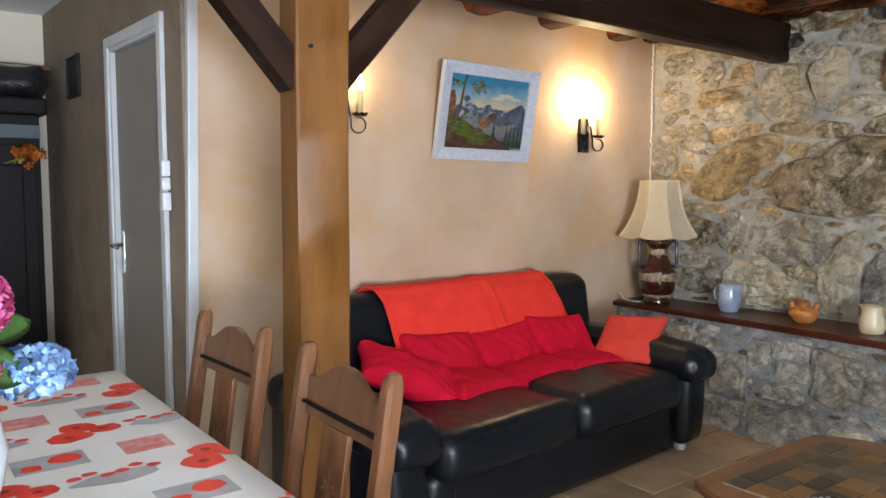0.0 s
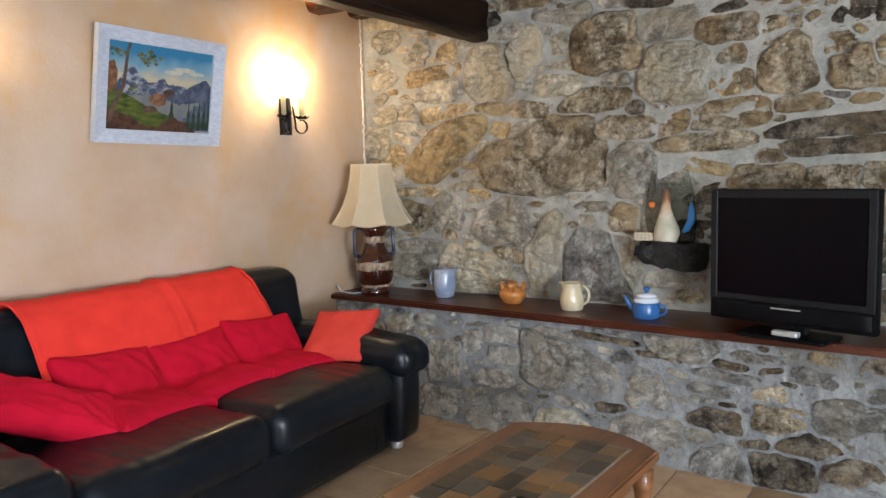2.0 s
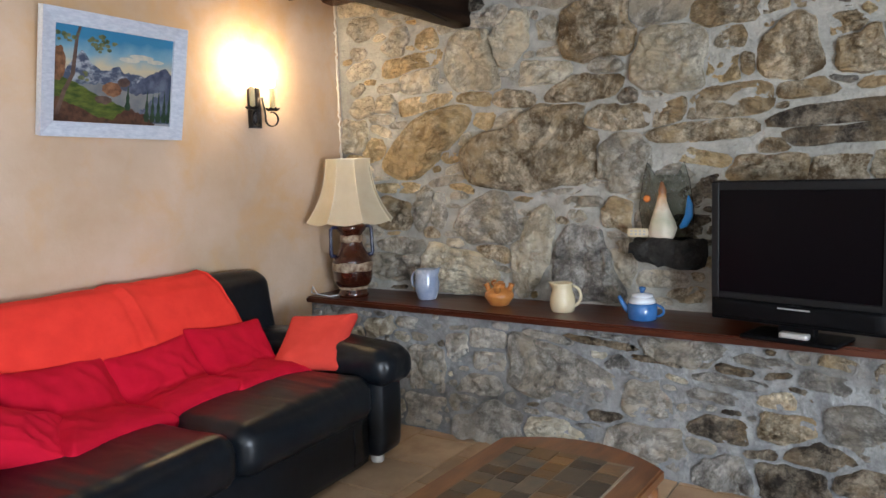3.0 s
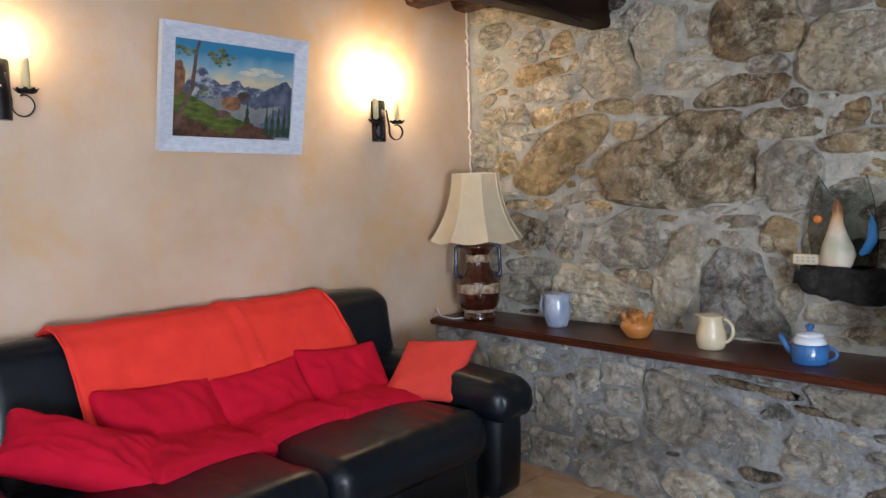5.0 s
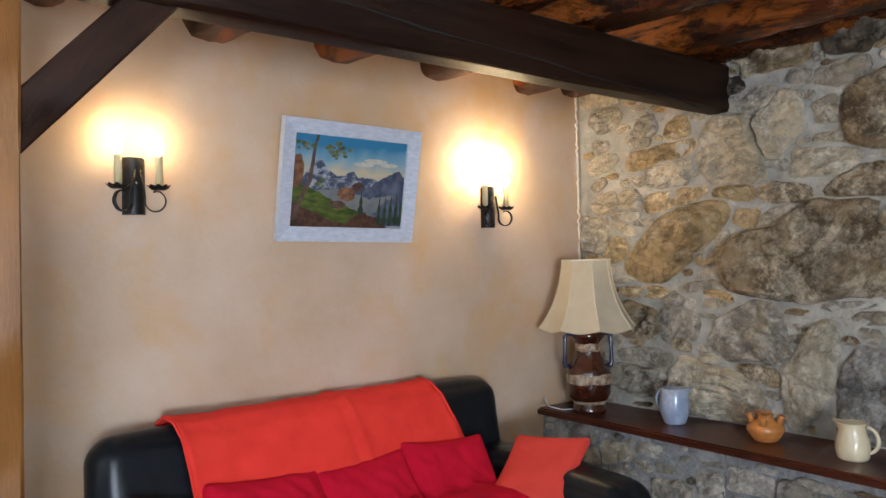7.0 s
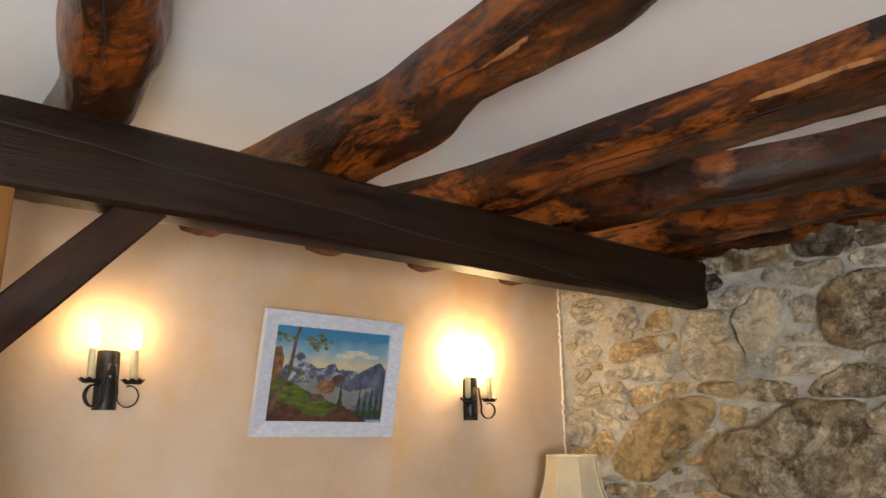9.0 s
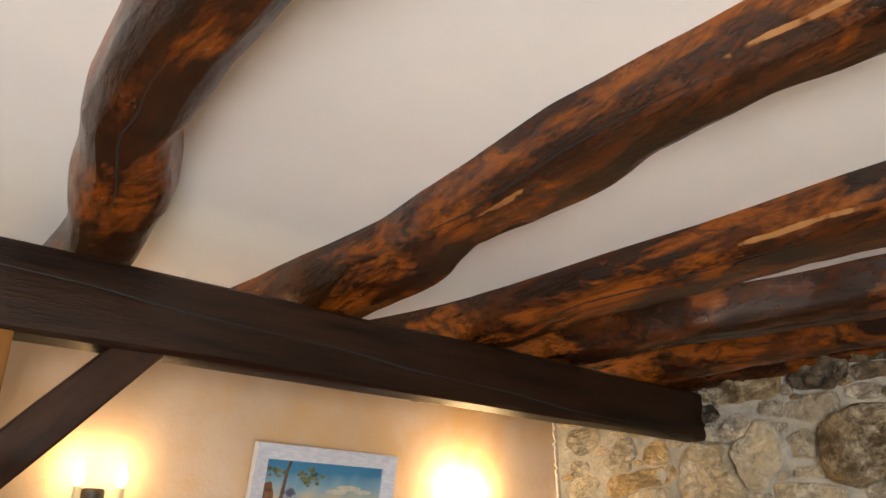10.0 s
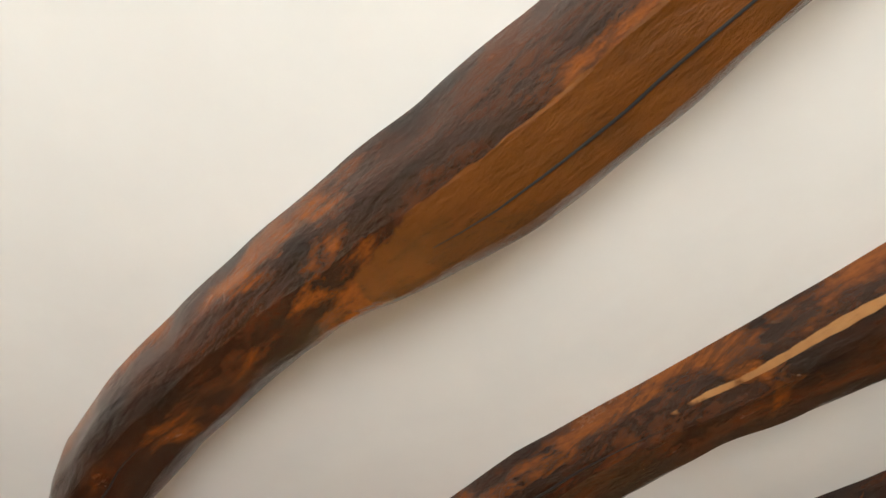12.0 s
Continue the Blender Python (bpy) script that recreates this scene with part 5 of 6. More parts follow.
fv = thing("flower_vase", 0.155, 1.66, TZ + 0.001, "pale blue porcelain vase of pink and blue silk hydrangeas", "vase")
part("vase", lathe([(0.0, 0.0), (0.06, 0.0), (0.066, 0.01), (0.095, 0.09), (0.105, 0.15), (0.092, 0.21), (0.06, 0.25), (0.055, 0.27), (0.065, 0.285), (0.058, 0.285), (0.05, 0.26), (0.0, 0.2)], 32), M_VASE, fv)


def petal_mesh(name, r, material):
    bm = bmesh.new()
    for q in range(4):
        a = q * math.pi / 2
        c = [bm.verts.new((0, 0, 0)), bm.verts.new((r * math.cos(a - 0.55), r * math.sin(a - 0.55), r * 0.25)), bm.verts.new((r * 1.25 * math.cos(a), r * 1.25 * math.sin(a), r * 0.5)),
             bm.verts.new((r * math.cos(a + 0.55), r * math.sin(a + 0.55), r * 0.25))]
        bm.faces.new(c)
    bmesh.ops.solidify(bm, geom=bm.faces[:], thickness=0.0006)
    me = bpy.data.meshes.new(name)
    bm.to_mesh(me)
    bm.free()
    me.materials.append(material)
    return me


def flower_head(x, y, z, rad, squash, material, count, seed):
    me = petal_mesh("floret", 0.016, material)
    r = random.Random(seed)
    hd = part("flower_head", tube([(0, 0, -0.02 - z * 0.0), (0, 0, rad * 0.4)], rad * 0.3, 8), M_LEAF, fv, at=pose(x, y, z))
    for k in range(count):
        u, a = r.uniform(-0.75, 1), r.uniform(0, 2 * math.pi)
        s = math.sqrt(max(0, 1 - u * u))
        d = Vector((s * math.cos(a), s * math.sin(a), u))
        p = Vector((d.x * rad * squash[0], d.y * rad * squash[1], d.z * rad * squash[2]))
        shared("floret", me, hd, Matrix.Translation(p) @ d.to_track_quat("Z", "Y").to_matrix().to_4x4() @ pose(0, 0, 0, 0, 0, r.uniform(0, 90)))


flower_head(0.145, -0.01, 0.28, 0.047, (1.4, 1.0, 0.85), M_SKYBLUE, 110, 3)
flower_head(0.065, 0.0, 0.405, 0.05, (1.0, 1.0, 1.1), M_PINK, 90, 4)
flower_head(0.035, -0.05, 0.30, 0.05, (1.0, 1.0, 0.9), M_PINK, 60, 5)
flower_head(-0.06, 0.02, 0.40, 0.065, (1.0, 1.0, 1.0), M_SKYBLUE, 70, 6)


def leaf(m, l, w):
    bm = bmesh.new()
    g = []
    for i in range(9):
        t = i / 8
        hw = w * math.sin(math.pi * min(1, t * 0.97 + 0.03)) ** 0.7
        g.append([bm.verts.new((l * t, s * hw, 0.25 * abs(s) * hw - 0.25 * l * t * t)) for s in (-1, -0.5, 0, 0.5, 1)])
    for a, b in zip(g, g[1:]):
        for j in range(4):
            bm.faces.new((a[j], b[j], b[j + 1], a[j + 1]))
    bmesh.ops.solidify(bm, geom=bm.faces[:], thickness=0.0008)
    part("leaf", bm, M_LEAF, fv, at=m)


leaf(pose(0.055, -0.03, 0.345, 40, -25, 10), 0.10, 0.04)
leaf(pose(0.04, -0.05, 0.31, 55, 10, -5), 0.10, 0.04)
leaf(pose(0.04, 0.04, 0.30, 0, -20, 55), 0.12, 0.045)
part("stems", tube([(0, 0, 0.2), (0.02, 0, 0.3), (0.05, 0.02, 0.4)], 0.006, 6), M_LEAF, fv)


# ---- dining chairs ----
def dining_chair():
    c = thing("dining_chair", 0, 0, 0, "carved walnut-brown wooden dining chair drawn up to the table", "chair", group="chairs at the dining table")
    # local: back at +x, seat towards -x, width along y
    def lean(z):
        return 0.0 if z < 0.45 else 0.085 * ((z - 0.45) / 0.55)
    for s in (-1, 1):
        bm = bmesh.new()
        rings = []
        for z in (0.0, 0.2, 0.45, 0.7, 0.935, 0.962, 0.975):
            hw = 0.021 if z < 0.94 else (0.019 if z < 0.97 else 0.012)
            hy = 0.024 if z < 0.94 else (0.022 if z < 0.97 else 0.014)
            x = lean(z) + (0.045 * (1 - z / 0.45) ** 2 if z < 0.45 else 0)
            rings.append([bm.verts.new((x + a * hw, s * 0.205 + b * hy, z)) for a, b in ((-1, -0.6), (-0.6, -1), (0.6, -1), (1, -0.6), (1, 0.6), (0.6, 1), (-0.6, 1), (-1, 0.6))])
        for a, b in zip(rings, rings[1:]):
            for i in range(8):
                bm.faces.new((a[i], a[(i + 1) % 8], b[(i + 1) % 8], b[i]))
        bm.faces.new(list(reversed(rings[0])))
        bm.faces.new(rings[-1])
        part("back_post", bm, M_CHAIR, c, smooth="auto")
        part("front_leg", box(-0.40, -0.362, s * 0.20 - 0.019, s * 0.20 + 0.019, 0, 0.44, 0.004), M_CHAIR, c, smooth=False)
        part("side_stretcher", box(-0.362, 0.0, s * 0.20 - 0.01, s * 0.20 + 0.01, 0.17, 0.20, 0.003), M_CHAIR, c, smooth=False)
    crest = [(-0.186, 0.0), (0.186, 0.0)]
    n = 24
    for i in range(n + 1):
        v = 1 - 2 * i / n
        crest.append((v * 0.186, 0.098 + 0.052 * math.exp(-(abs(v) / 0.52) ** 2.6) - 0.006 * math.exp(-((abs(v) - 0.82) / 0.15) ** 2)))
    bm = moved(prism(crest, -0.011, 0.011, 0.003), pose(0, 0, 0, 90, 0, 90))
    part("crest_rail", moved(bm, pose(lean(0.87), 0, 0.80, 0, 8.5, 0)), M_CHAIR, c, "arched crest rail", smooth="auto")
    part("groove", moved(box(-0.0125, 0.0125, -0.184, 0.184, -0.004, 0.004, 0.0015, 1), pose(lean(0.83), 0, 0.832, 0, 8.5, 0)), M_DARKWOOD, c, smooth=False)
    part("lower_rail", moved(box(-0.011, 0.011, -0.186, 0.186, -0.025, 0.025, 0.003), pose(lean(0.52), 0, 0.52, 0, 8.5, 0)), M_CHAIR, c, smooth=False)
    sp = part("splat", moved(box(-0.008, 0.008, -0.062, 0.062, -0.135, 0.135, 0.003), pose(lean(0.67), 0, 0.672, 0, 8.5, 0)), M_CHAIR, c, "carved splat with a star motif", smooth=False)
    bm = bmesh.new()
    for k in range(8):
        a = k * math.pi / 4
        l, w = (0.062, 0.014) if k % 2 == 0 else (0.045, 0.011)
        if k % 4 == 2:
            l = 0.045
        dx, dz = math.sin(a), math.cos(a)
        px, pz = dz, -dx
        for side in (-1, 1):
            x = side * 0.0082
            v0, v1 = bm.verts.new((x, 0, 0)), bm.verts.new((x, dx * l, dz * l))
            v2, v3 = bm.verts.new((x, dx * l * 0.55 + px * w, dz * l * 0.55 + pz * w)), bm.verts.new((x, dx * l * 0.55 - px * w, dz * l * 0.55 - pz * w))
            v4 = bm.verts.new((x + side * 0.006, dx * l * 0.55, dz * l * 0.55))
            for f in ((v0, v2, v4), (v2, v1, v4), (v1, v3, v4), (v3, v0, v4)):
                bm.faces.new(f)
    bmesh.ops.recalc_face_normals(bm, faces=bm.faces)
    part("star_carving", moved(bm, pose(lean(0.67), 0, 0.66, 0, 8.5, 0)), M_CHAIR, sp, smooth=False)
    part("seat", soft_box((0.43, 0.46, 0.035), 0.012, (8, 8, 3)), M_CHAIR, c, at=pose(-0.195, 0, 0.455))
    part("seat_rail", box(-0.385, 0.01, -0.19, 0.19, 0.38, 0.437, 0.003), M_CHAIR, c, smooth=False)
    part("front_stretcher", box(-0.39, -0.37, -0.181, 0.181, 0.22, 0.25, 0.003), M_CHAIR, c, smooth=False)
    return c


ch = dining_chair()
ch.matrix_world = pose(0.875, 1.665, 0, 0, 0, -2)
copy_thing(ch, pose(0.865, 2.315, 0, 0, 0, 3))

# ---- far end of the passage ----
cab = thing("dark_cabinet", 0.42, 5.40, 0, "tall dark brown wooden cabinet at the end of the passage", "cabinet")
part("body", box(-0.62, 0.50, -0.22, 0.33, 0, 1.80, 0.006), M_DARKWOOD, cab, smooth=False)
part("cornice", box(-0.66, 0.54, -0.27, 0.34, 1.80, 1.90, 0.015), M_DARKWOOD, cab, smooth=False)
for x0, x1 in ((-0.59, -0.07), (-0.05, 0.47)):
    dr = part("door", box(x0, x1, -0.242, -0.222, 0.1, 1.62, 0.004), M_DARKWOOD, cab, smooth=False)
    part("panel", box(x0 + 0.07, x1 - 0.07, -0.252, -0.243, 0.2, 1.5, 0.006), M_DARKWOOD, dr, smooth=False)
part("rail", box(-0.62, 0.50, -0.238, -0.222, 1.66, 1.74, 0.003), M_BLUERAIL, cab, "slate blue rail", smooth=False)
bag = tagged(part("rolled_vinyl", soft_box((1.10, 0.5, 0.19), 0.08, (24, 10, 6), (0.02, 0.02, 0.03), 0.035, 4, 5), M_PVC), "folded shiny black vinyl cover on the cabinet", "cover")
bag.matrix_world = pose(0.42, 5.40, 2.0)
tagged(part("wall_shelf", box(-2.0, 1.06, 5.55, 5.75, 2.12, 2.15, 0.003), M_CHAIR, smooth=False), "thin brown wooden ledge high on the end wall", "shelf")
of = thing("orange_flowers", 0.86, 5.10, 1.56, "orange silk flowers with leaves hung on the cabinet door", "flowers")
me_o = petal_mesh("petal", 0.022, plain("orange_petal", (0.62, 0.18, 0.02), 0.6))
rs = random.Random(8)
stem = part("stem", tube([(-0.14, 0.0, -0.05), (0, 0, -0.01), (0, 0.04, -0.005), (0, 0.075, -0.005)], 0.006, 6), M_LEAF, of)
for k in range(46):
    shared("petal", me_o, of, pose(rs.gauss(-0.02, 0.045), rs.gauss(0.0, 0.02), rs.gauss(0.0, 0.025), rs.uniform(40, 130), 0, rs.uniform(0, 360)))

# ---- stonework: mortar beds, then stones ----
def mortar_bed(u0, u1, v0, v1, nu, nv, place, amp, seed):
    """Hand-smeared mortar: broad swells, finger-wide hollows and grit."""
    bm = bmesh.new()
    g = []
    for i in range(nu + 1):
        row = []
        for j in range(nv + 1):
            u, v = u0 + (u1 - u0) * i / nu, v0 + (v1 - v0) * j / nv
            q = Vector((u, v * 1.3, seed))
            d = amp * (noise.noise(q * 1.4) + 0.55 * noise.noise(q * 5) + 0.40 * noise.noise(q * 13) + 0.22 * noise.noise(q * 29))
            row.append(bm.verts.new(place(u, v, d)))
        g.append(row)
    for i in range(nu):
        for j in range(nv):
            bm.faces.new((g[i][j], g[i][j + 1], g[i + 1][j + 1], g[i + 1][j]))
    return bm


bm = mortar_bed(YS, YN + 0.1, 0.0, 2.62, 330, 150, lambda u, v, d: (XE + d, u, v), 0.014, 12.0)
add_box(bm, XE + 0.05, XE + 0.6, YS, YN + 0.2, 0, 2.62)
east = structure("wall_east", bm, M_MORTAR, "rubble stone wall with grey lime mortar joints", "wall", smooth=True)


def bench_x(y, z):
    return front_x(y) + 0.045 - 0.05 * (1 - min(1, z / 0.6))


bm = mortar_bed(YS, YN, -0.01, SZ - 0.036, 330, 40, lambda u, v, d: (bench_x(u, v) + d, u, v), 0.013, 15.0)
add_box(bm, 4.02, 4.28, YS, YN, 0, SZ - 0.036)
ledge = structure("stone_ledge", bm, M_CEMENT, "low rubble stone ledge under the wooden shelf", "wall", smooth=True)

# broken outlines, across and up
SHAPES = {}
SHAPES["round_left"] = [(-0.95, 0.1), (-0.6, 0.75), (0.3, 0.95), (0.8, 0.1), (0.85, -0.9), (-0.2, -1.0), (-0.8, -0.6)]
SHAPES["wedge"] = [(-0.8, 0.0), (0.1, 1.0), (0.9, 0.95), (1.0, -0.1), (0.3, -1.0), (-0.3, -0.8)]
SHAPES["lens"] = [(-1.0, -0.6), (-0.85, 0.15), (-0.3, 0.75), (0.4, 0.98), (1.0, 0.75), (0.7, 0.0), (0.15, -0.6), (-0.4, -0.98)]
SHAPES["boulder"] = [(-1.0, -0.05), (-0.4, 0.55), (0.3, 1.0), (0.65, 0.9), (1.0, 0.05), (0.97, -0.85), (0.3, -1.0), (-0.8, -0.85)]
SHAPES["arch"] = [(-0.98, -1.0), (-0.85, 0.3), (-0.5, 0.97), (0.25, 0.85), (0.85, 0.3), (1.0, -1.0)]
SHAPES["house"] = [(-1.0, -0.5), (-0.7, 0.35), (0.2, 1.0), (0.75, 0.7), (1.0, -0.7), (0.3, -1.0), (-0.5, -0.9)]
SHAPES["slab"] = [(-0.95, -0.9), (-0.8, 0.95), (0.9, 0.55), (1.0, -0.2), (0.75, -0.95)]
SHAPES["block"] = [(-1.0, -0.75), (-0.9, 0.8), (-0.2, 0.98), (0.9, 0.9), (1.0, 0.0), (0.9, -0.9), (-0.3, -1.0)]
SHAPES["long"] = [(-1.0, -0.6), (-0.8, 0.3), (-0.3, 0.95), (0.7, 0.8), (1.0, 0.2), (0.9, -0.8), (0.0, -1.0)]
NA = 72
PHI = np.arange(NA) * 2 * math.pi / NA


def outline_table(shape):
    """Radius of a broken outline for each of NA directions."""
    out = []
    pol = sorted((math.atan2(v, u) % (2 * math.pi), u, v) for u, v in shape)
    for a in PHI:
        for i in range(len(pol)):
            (a0, u0, v0), (a1, u1, v1) = pol[i], pol[(i + 1) % len(pol)]
            if (a - a0) % (2 * math.pi) <= (a1 - a0) % (2 * math.pi):
                den = math.cos(a) * (v1 - v0) - math.sin(a) * (u1 - u0)
                out.append((u0 * (v1 - v0) - v0 * (u1 - u0)) / den if abs(den) > 1e-6 else 1.0)
                break
    return np.array(out)


class Stone:
    """A stone's place on its wall: u runs against y, tilt turns it in the wall's plane."""

    def __init__(self, u, z, w, h, tilt, kind, table, cap):
        self.u, self.z, self.w, self.h, self.kind, self.table, self.cap = u, z, w, h, kind, table, cap
        self.c, self.s = math.cos(radians(tilt)), math.sin(radians(tilt))

    def gauge(self, u, z):
        """How far out of the stone a point is: 1 on its outline."""
        du, dz = u - self.u, z - self.z
        p, q = (du * self.c + dz * self.s) * 2 / self.w, (dz * self.c - du * self.s) * 2 / self.h
        a = np.arctan2(q, p) % (2 * math.pi)
        return np.hypot(p, q) / np.interp(a, PHI, self.table, period=2 * math.pi)


def stone_bm(radii, depth, size, seed, n, rings):
    """A craggy field stone in its wall bed, from its outline radii; it faces -x."""
    bm = bmesh.new()
    r = random.Random(seed)
    planes = [(r.uniform(-0.4, 0.4) * size, r.uniform(-0.4, 0.4) * size, r.uniform(-0.28, 0.28), r.uniform(-0.28, 0.28), r.uniform(0.75, 1.25)) for _ in range(r.randint(3, 6))]
    lean, beds = r.uniform(-0.5, 0.5), r.uniform(0.2, 1.0)
    loops = []
    for k in range(rings + 1):
        f = (1.03, 1.0, 0.95)[k] if k < 3 else 0.95 * (1 - (k - 2) / (rings - 1.0))
        loop = []
        for i in range(n):
            a = 2 * math.pi * (i + 0.5 * (k % 2)) / n
            rad = float(np.interp(a, PHI, radii, period=2 * math.pi)) * f
            pu, pz = rad * math.cos(a), rad * math.sin(a)
            q = Vector((pu, pz, seed))
            big = noise.noise(q * 6) + 0.6 * noise.noise(q * 13)
            fine = noise.noise(q * 31) + 0.7 * noise.noise(q * 64)
            cell = noise.voronoi(Vector((pu + 0.02 * big, pz * 1.5, seed)) * 11)[0]
            chip = min(1.0, 2.2 * (cell[1] - cell[0]))
            # split beds show as small steps across the face
            t = (pz + lean * pu) * 26 + 1.2 * noise.noise(q * 5)
            step = (t - math.floor(t)) ** 3
            if k == 0:
                d = -0.03
            else:
                face = min(depth * e + gy * (pu - cu) + gz * (pz - cz) for cu, cz, gy, gz, e in planes)
                face = max(0.5 * depth, face)
                d = (0.30, 0.72)[k - 1] * face if k < 3 else face
                d += min(depth, 0.04) * (0.30 * big + 0.16 * fine - 0.42 * beds * step + 0.45 * (chip - 0.6) + 0.35 * (0.5 - cell[0] * 1.6)) * (0.6 if k < 3 else 1.0)
                d = max(0.004, d)
            loop.append(bm.verts.new((-d, -pu, pz)))
        loops.append(loop)
    for a, b in zip(loops, loops[1:]):
        for i in range(n):
            j = (i + 1) % n
            bm.faces.new((a[i], b[i], b[j], a[j]))
    bm.faces.new(loops[-1])
    bmesh.ops.recalc_face_normals(bm, faces=bm.faces)
    return bm


def masonry(parent, listed, y0, y1, z0, z1, place, seed, limit, kinds, gap, proud):
    r = random.Random(seed)
    stones = []
    for y, z, w, h, tilt, kind in listed:
        form = SHAPES.get(kind[1:]) or random_form(r)
        stones.append(Stone(-y, z, w * 1.06, h * 1.06, tilt, kind[0], outline_table(form), 1.16))
    for w, h, tries, room in ((0.30, 0.16, 500, 1.05), (0.22, 0.10, 900, 1.0), (0.18, 0.06, 1100, 0.95), (0.12, 0.08, 1100, 0.95), (0.12, 0.035, 1200, 0.95), (0.06, 0.04, 800, 0.95)):
        for _ in range(tries):
            ww, hh = w * r.uniform(0.7, 1.25), h * r.uniform(0.7, 1.25)
            y, z = r.uniform(y0, y1 - ww / 2), r.uniform(z0 + hh / 2, z1 - hh / 2)
            near = [q for q in stones if abs(q.u + y) < (q.w + ww) * 0.75 and abs(q.z - z) < (q.h + hh) * 0.75]
            rim = 0.42 * room
            pu = np.array([-y, -y + ww * rim, -y - ww * rim, -y, -y, -y + ww * 0.3, -y - ww * 0.3, -y + ww * 0.3, -y - ww * 0.3])
            pz = np.array([z, z, z, z + hh * rim, z - hh * rim, z + hh * 0.3, z + hh * 0.3, z - hh * 0.3, z - hh * 0.3])
            if all(float(q.gauge(pu, pz).min()) > 1.02 for q in near):
                stones.append(Stone(-y, z, ww, hh, r.uniform(-14, 14), r.choice(kinds(y, z)), outline_table(random_form(r)), 1.30))
    fans = np.linspace(0.45, 1.0, 23)
    cos, sin = np.cos(PHI), np.sin(PHI)
    count, loose = 0, {}
    for me_ in stones:
        reach = me_.cap / np.maximum(me_.gauge(me_.u + cos, me_.z + sin), 1e-6)
        near = [q for q in stones if q is not me_ and abs(q.u - me_.u) < (q.w + me_.w) and abs(q.z - me_.z) < (q.h + me_.h)]
        radii = reach * 0.45
        stop = np.zeros(NA, bool)
        for f in fans:
            pu, pz = me_.u + cos * reach * f, me_.z + sin * reach * f
            other = np.min([q.gauge(pu, pz) for q in near], axis=0) if near else np.full(NA, 9.0)
            stop |= (other < f * me_.cap) | (pz < z0) | (pz > z1) | (-pu > y1)
            radii = np.where(stop, radii, reach * f)
        seed_ = r.uniform(0, 500)
        jag = np.array([0.8 * noise.noise(Vector((c * 2.5, s_ * 2.5, seed_))) + 0.8 * noise.noise(Vector((c * 7, s_ * 7, seed_))) + 0.6 * noise.noise(Vector((c * 15, s_ * 15, seed_))) for c, s_ in zip(cos, sin)])
        radii = np.maximum((radii - gap) * (1 + 0.085 * jag), 0.012)
        radii = (radii * 2 + np.roll(radii, 1) + np.roll(radii, -1)) / 4
        size = math.sqrt(me_.w * me_.h)
        n, rings = (60, 15) if size > 0.2 else (36, 9) if size > 0.11 else (20, 5)
        depth = proud * min(0.062, 0.016 + 0.16 * min(me_.w, me_.h)) * r.uniform(0.75, 1.2)
        bm = stone_bm(radii, depth, size, seed_, n, rings)
        y, z = -me_.u, me_.z
        if count < limit and y > -0.5:
            ob = part("stone", bm, STONE[me_.kind], parent, smooth="auto")
            ob.data.set_sharp_from_angle(angle=radians(24))
            ob.matrix_local = Matrix.Translation(place(y, z))
            count += 1
        else:
            moved(bm, Matrix.Translation(place(y, z)))
            me = bpy.data.meshes.new("tmp")
            bm.to_mesh(me)
            bm.free()
            loose.setdefault(me_.kind, bmesh.new()).from_mesh(me)
            bpy.data.meshes.remove(me)
    for kind, bm in loose.items():
        tagged(part("stones", bm, STONE[kind], parent, smooth="auto"), kind="stuff")


def random_form(r):
    nc = r.randint(5, 8)
    return [(x * r.uniform(0.86, 1.12), y * r.uniform(0.86, 1.12)) for x, y in ((math.copysign(abs(math.cos(a)) ** 0.75, math.cos(a)), math.copysign(abs(math.sin(a)) ** 0.75, math.sin(a))) for a in (2 * math.pi * (i + r.uniform(-0.3, 0.3)) / nc for i in range(nc)))]


# pale kinds by the corner put the sconce's light into the stone colour
UPPER_A = [(3.11, 2.18, 0.21, 0.13, 0, 'l'), (2.89, 2.06, 0.21, 0.15, 10, 'lwedge'), (2.66, 2.06, 0.14, 0.11, 0, 't'), (2.77, 1.95, 0.39, 0.1, 8, 'tslab'),
           (3.14, 1.94, 0.2, 0.1, 10, 'l'), (2.72, 1.84, 0.23, 0.12, 0, 'lblock'), (3.16, 1.83, 0.11, 0.06, 30, 'l'), (2.94, 1.82, 0.17, 0.06, 0, 'l'),
           (2.96, 1.73, 0.16, 0.12, 0, 'lround_left'), (2.69, 1.72, 0.34, 0.09, 8, 'tslab'), (3.13, 1.72, 0.18, 0.12, 12, 'l'), (2.99, 1.65, 0.18, 0.06, 0, 'l'),
           (3.23, 1.56, 0.22, 0.18, 0, 'lblock'), (3.0, 1.58, 0.14, 0.05, -20, 'l'), (2.37, 1.93, 0.34, 0.33, 0, 'lround_left'), (2.17, 2.0, 0.22, 0.29, -12, 'lwedge'),
           (1.96, 1.82, 0.27, 0.12, 0, 'lslab'), (1.94, 2.03, 0.11, 0.13, 0, 'l'), (1.92, 1.91, 0.15, 0.06, 0, 'l'), (2.37, 1.72, 0.22, 0.08, -6, 'tlong')]
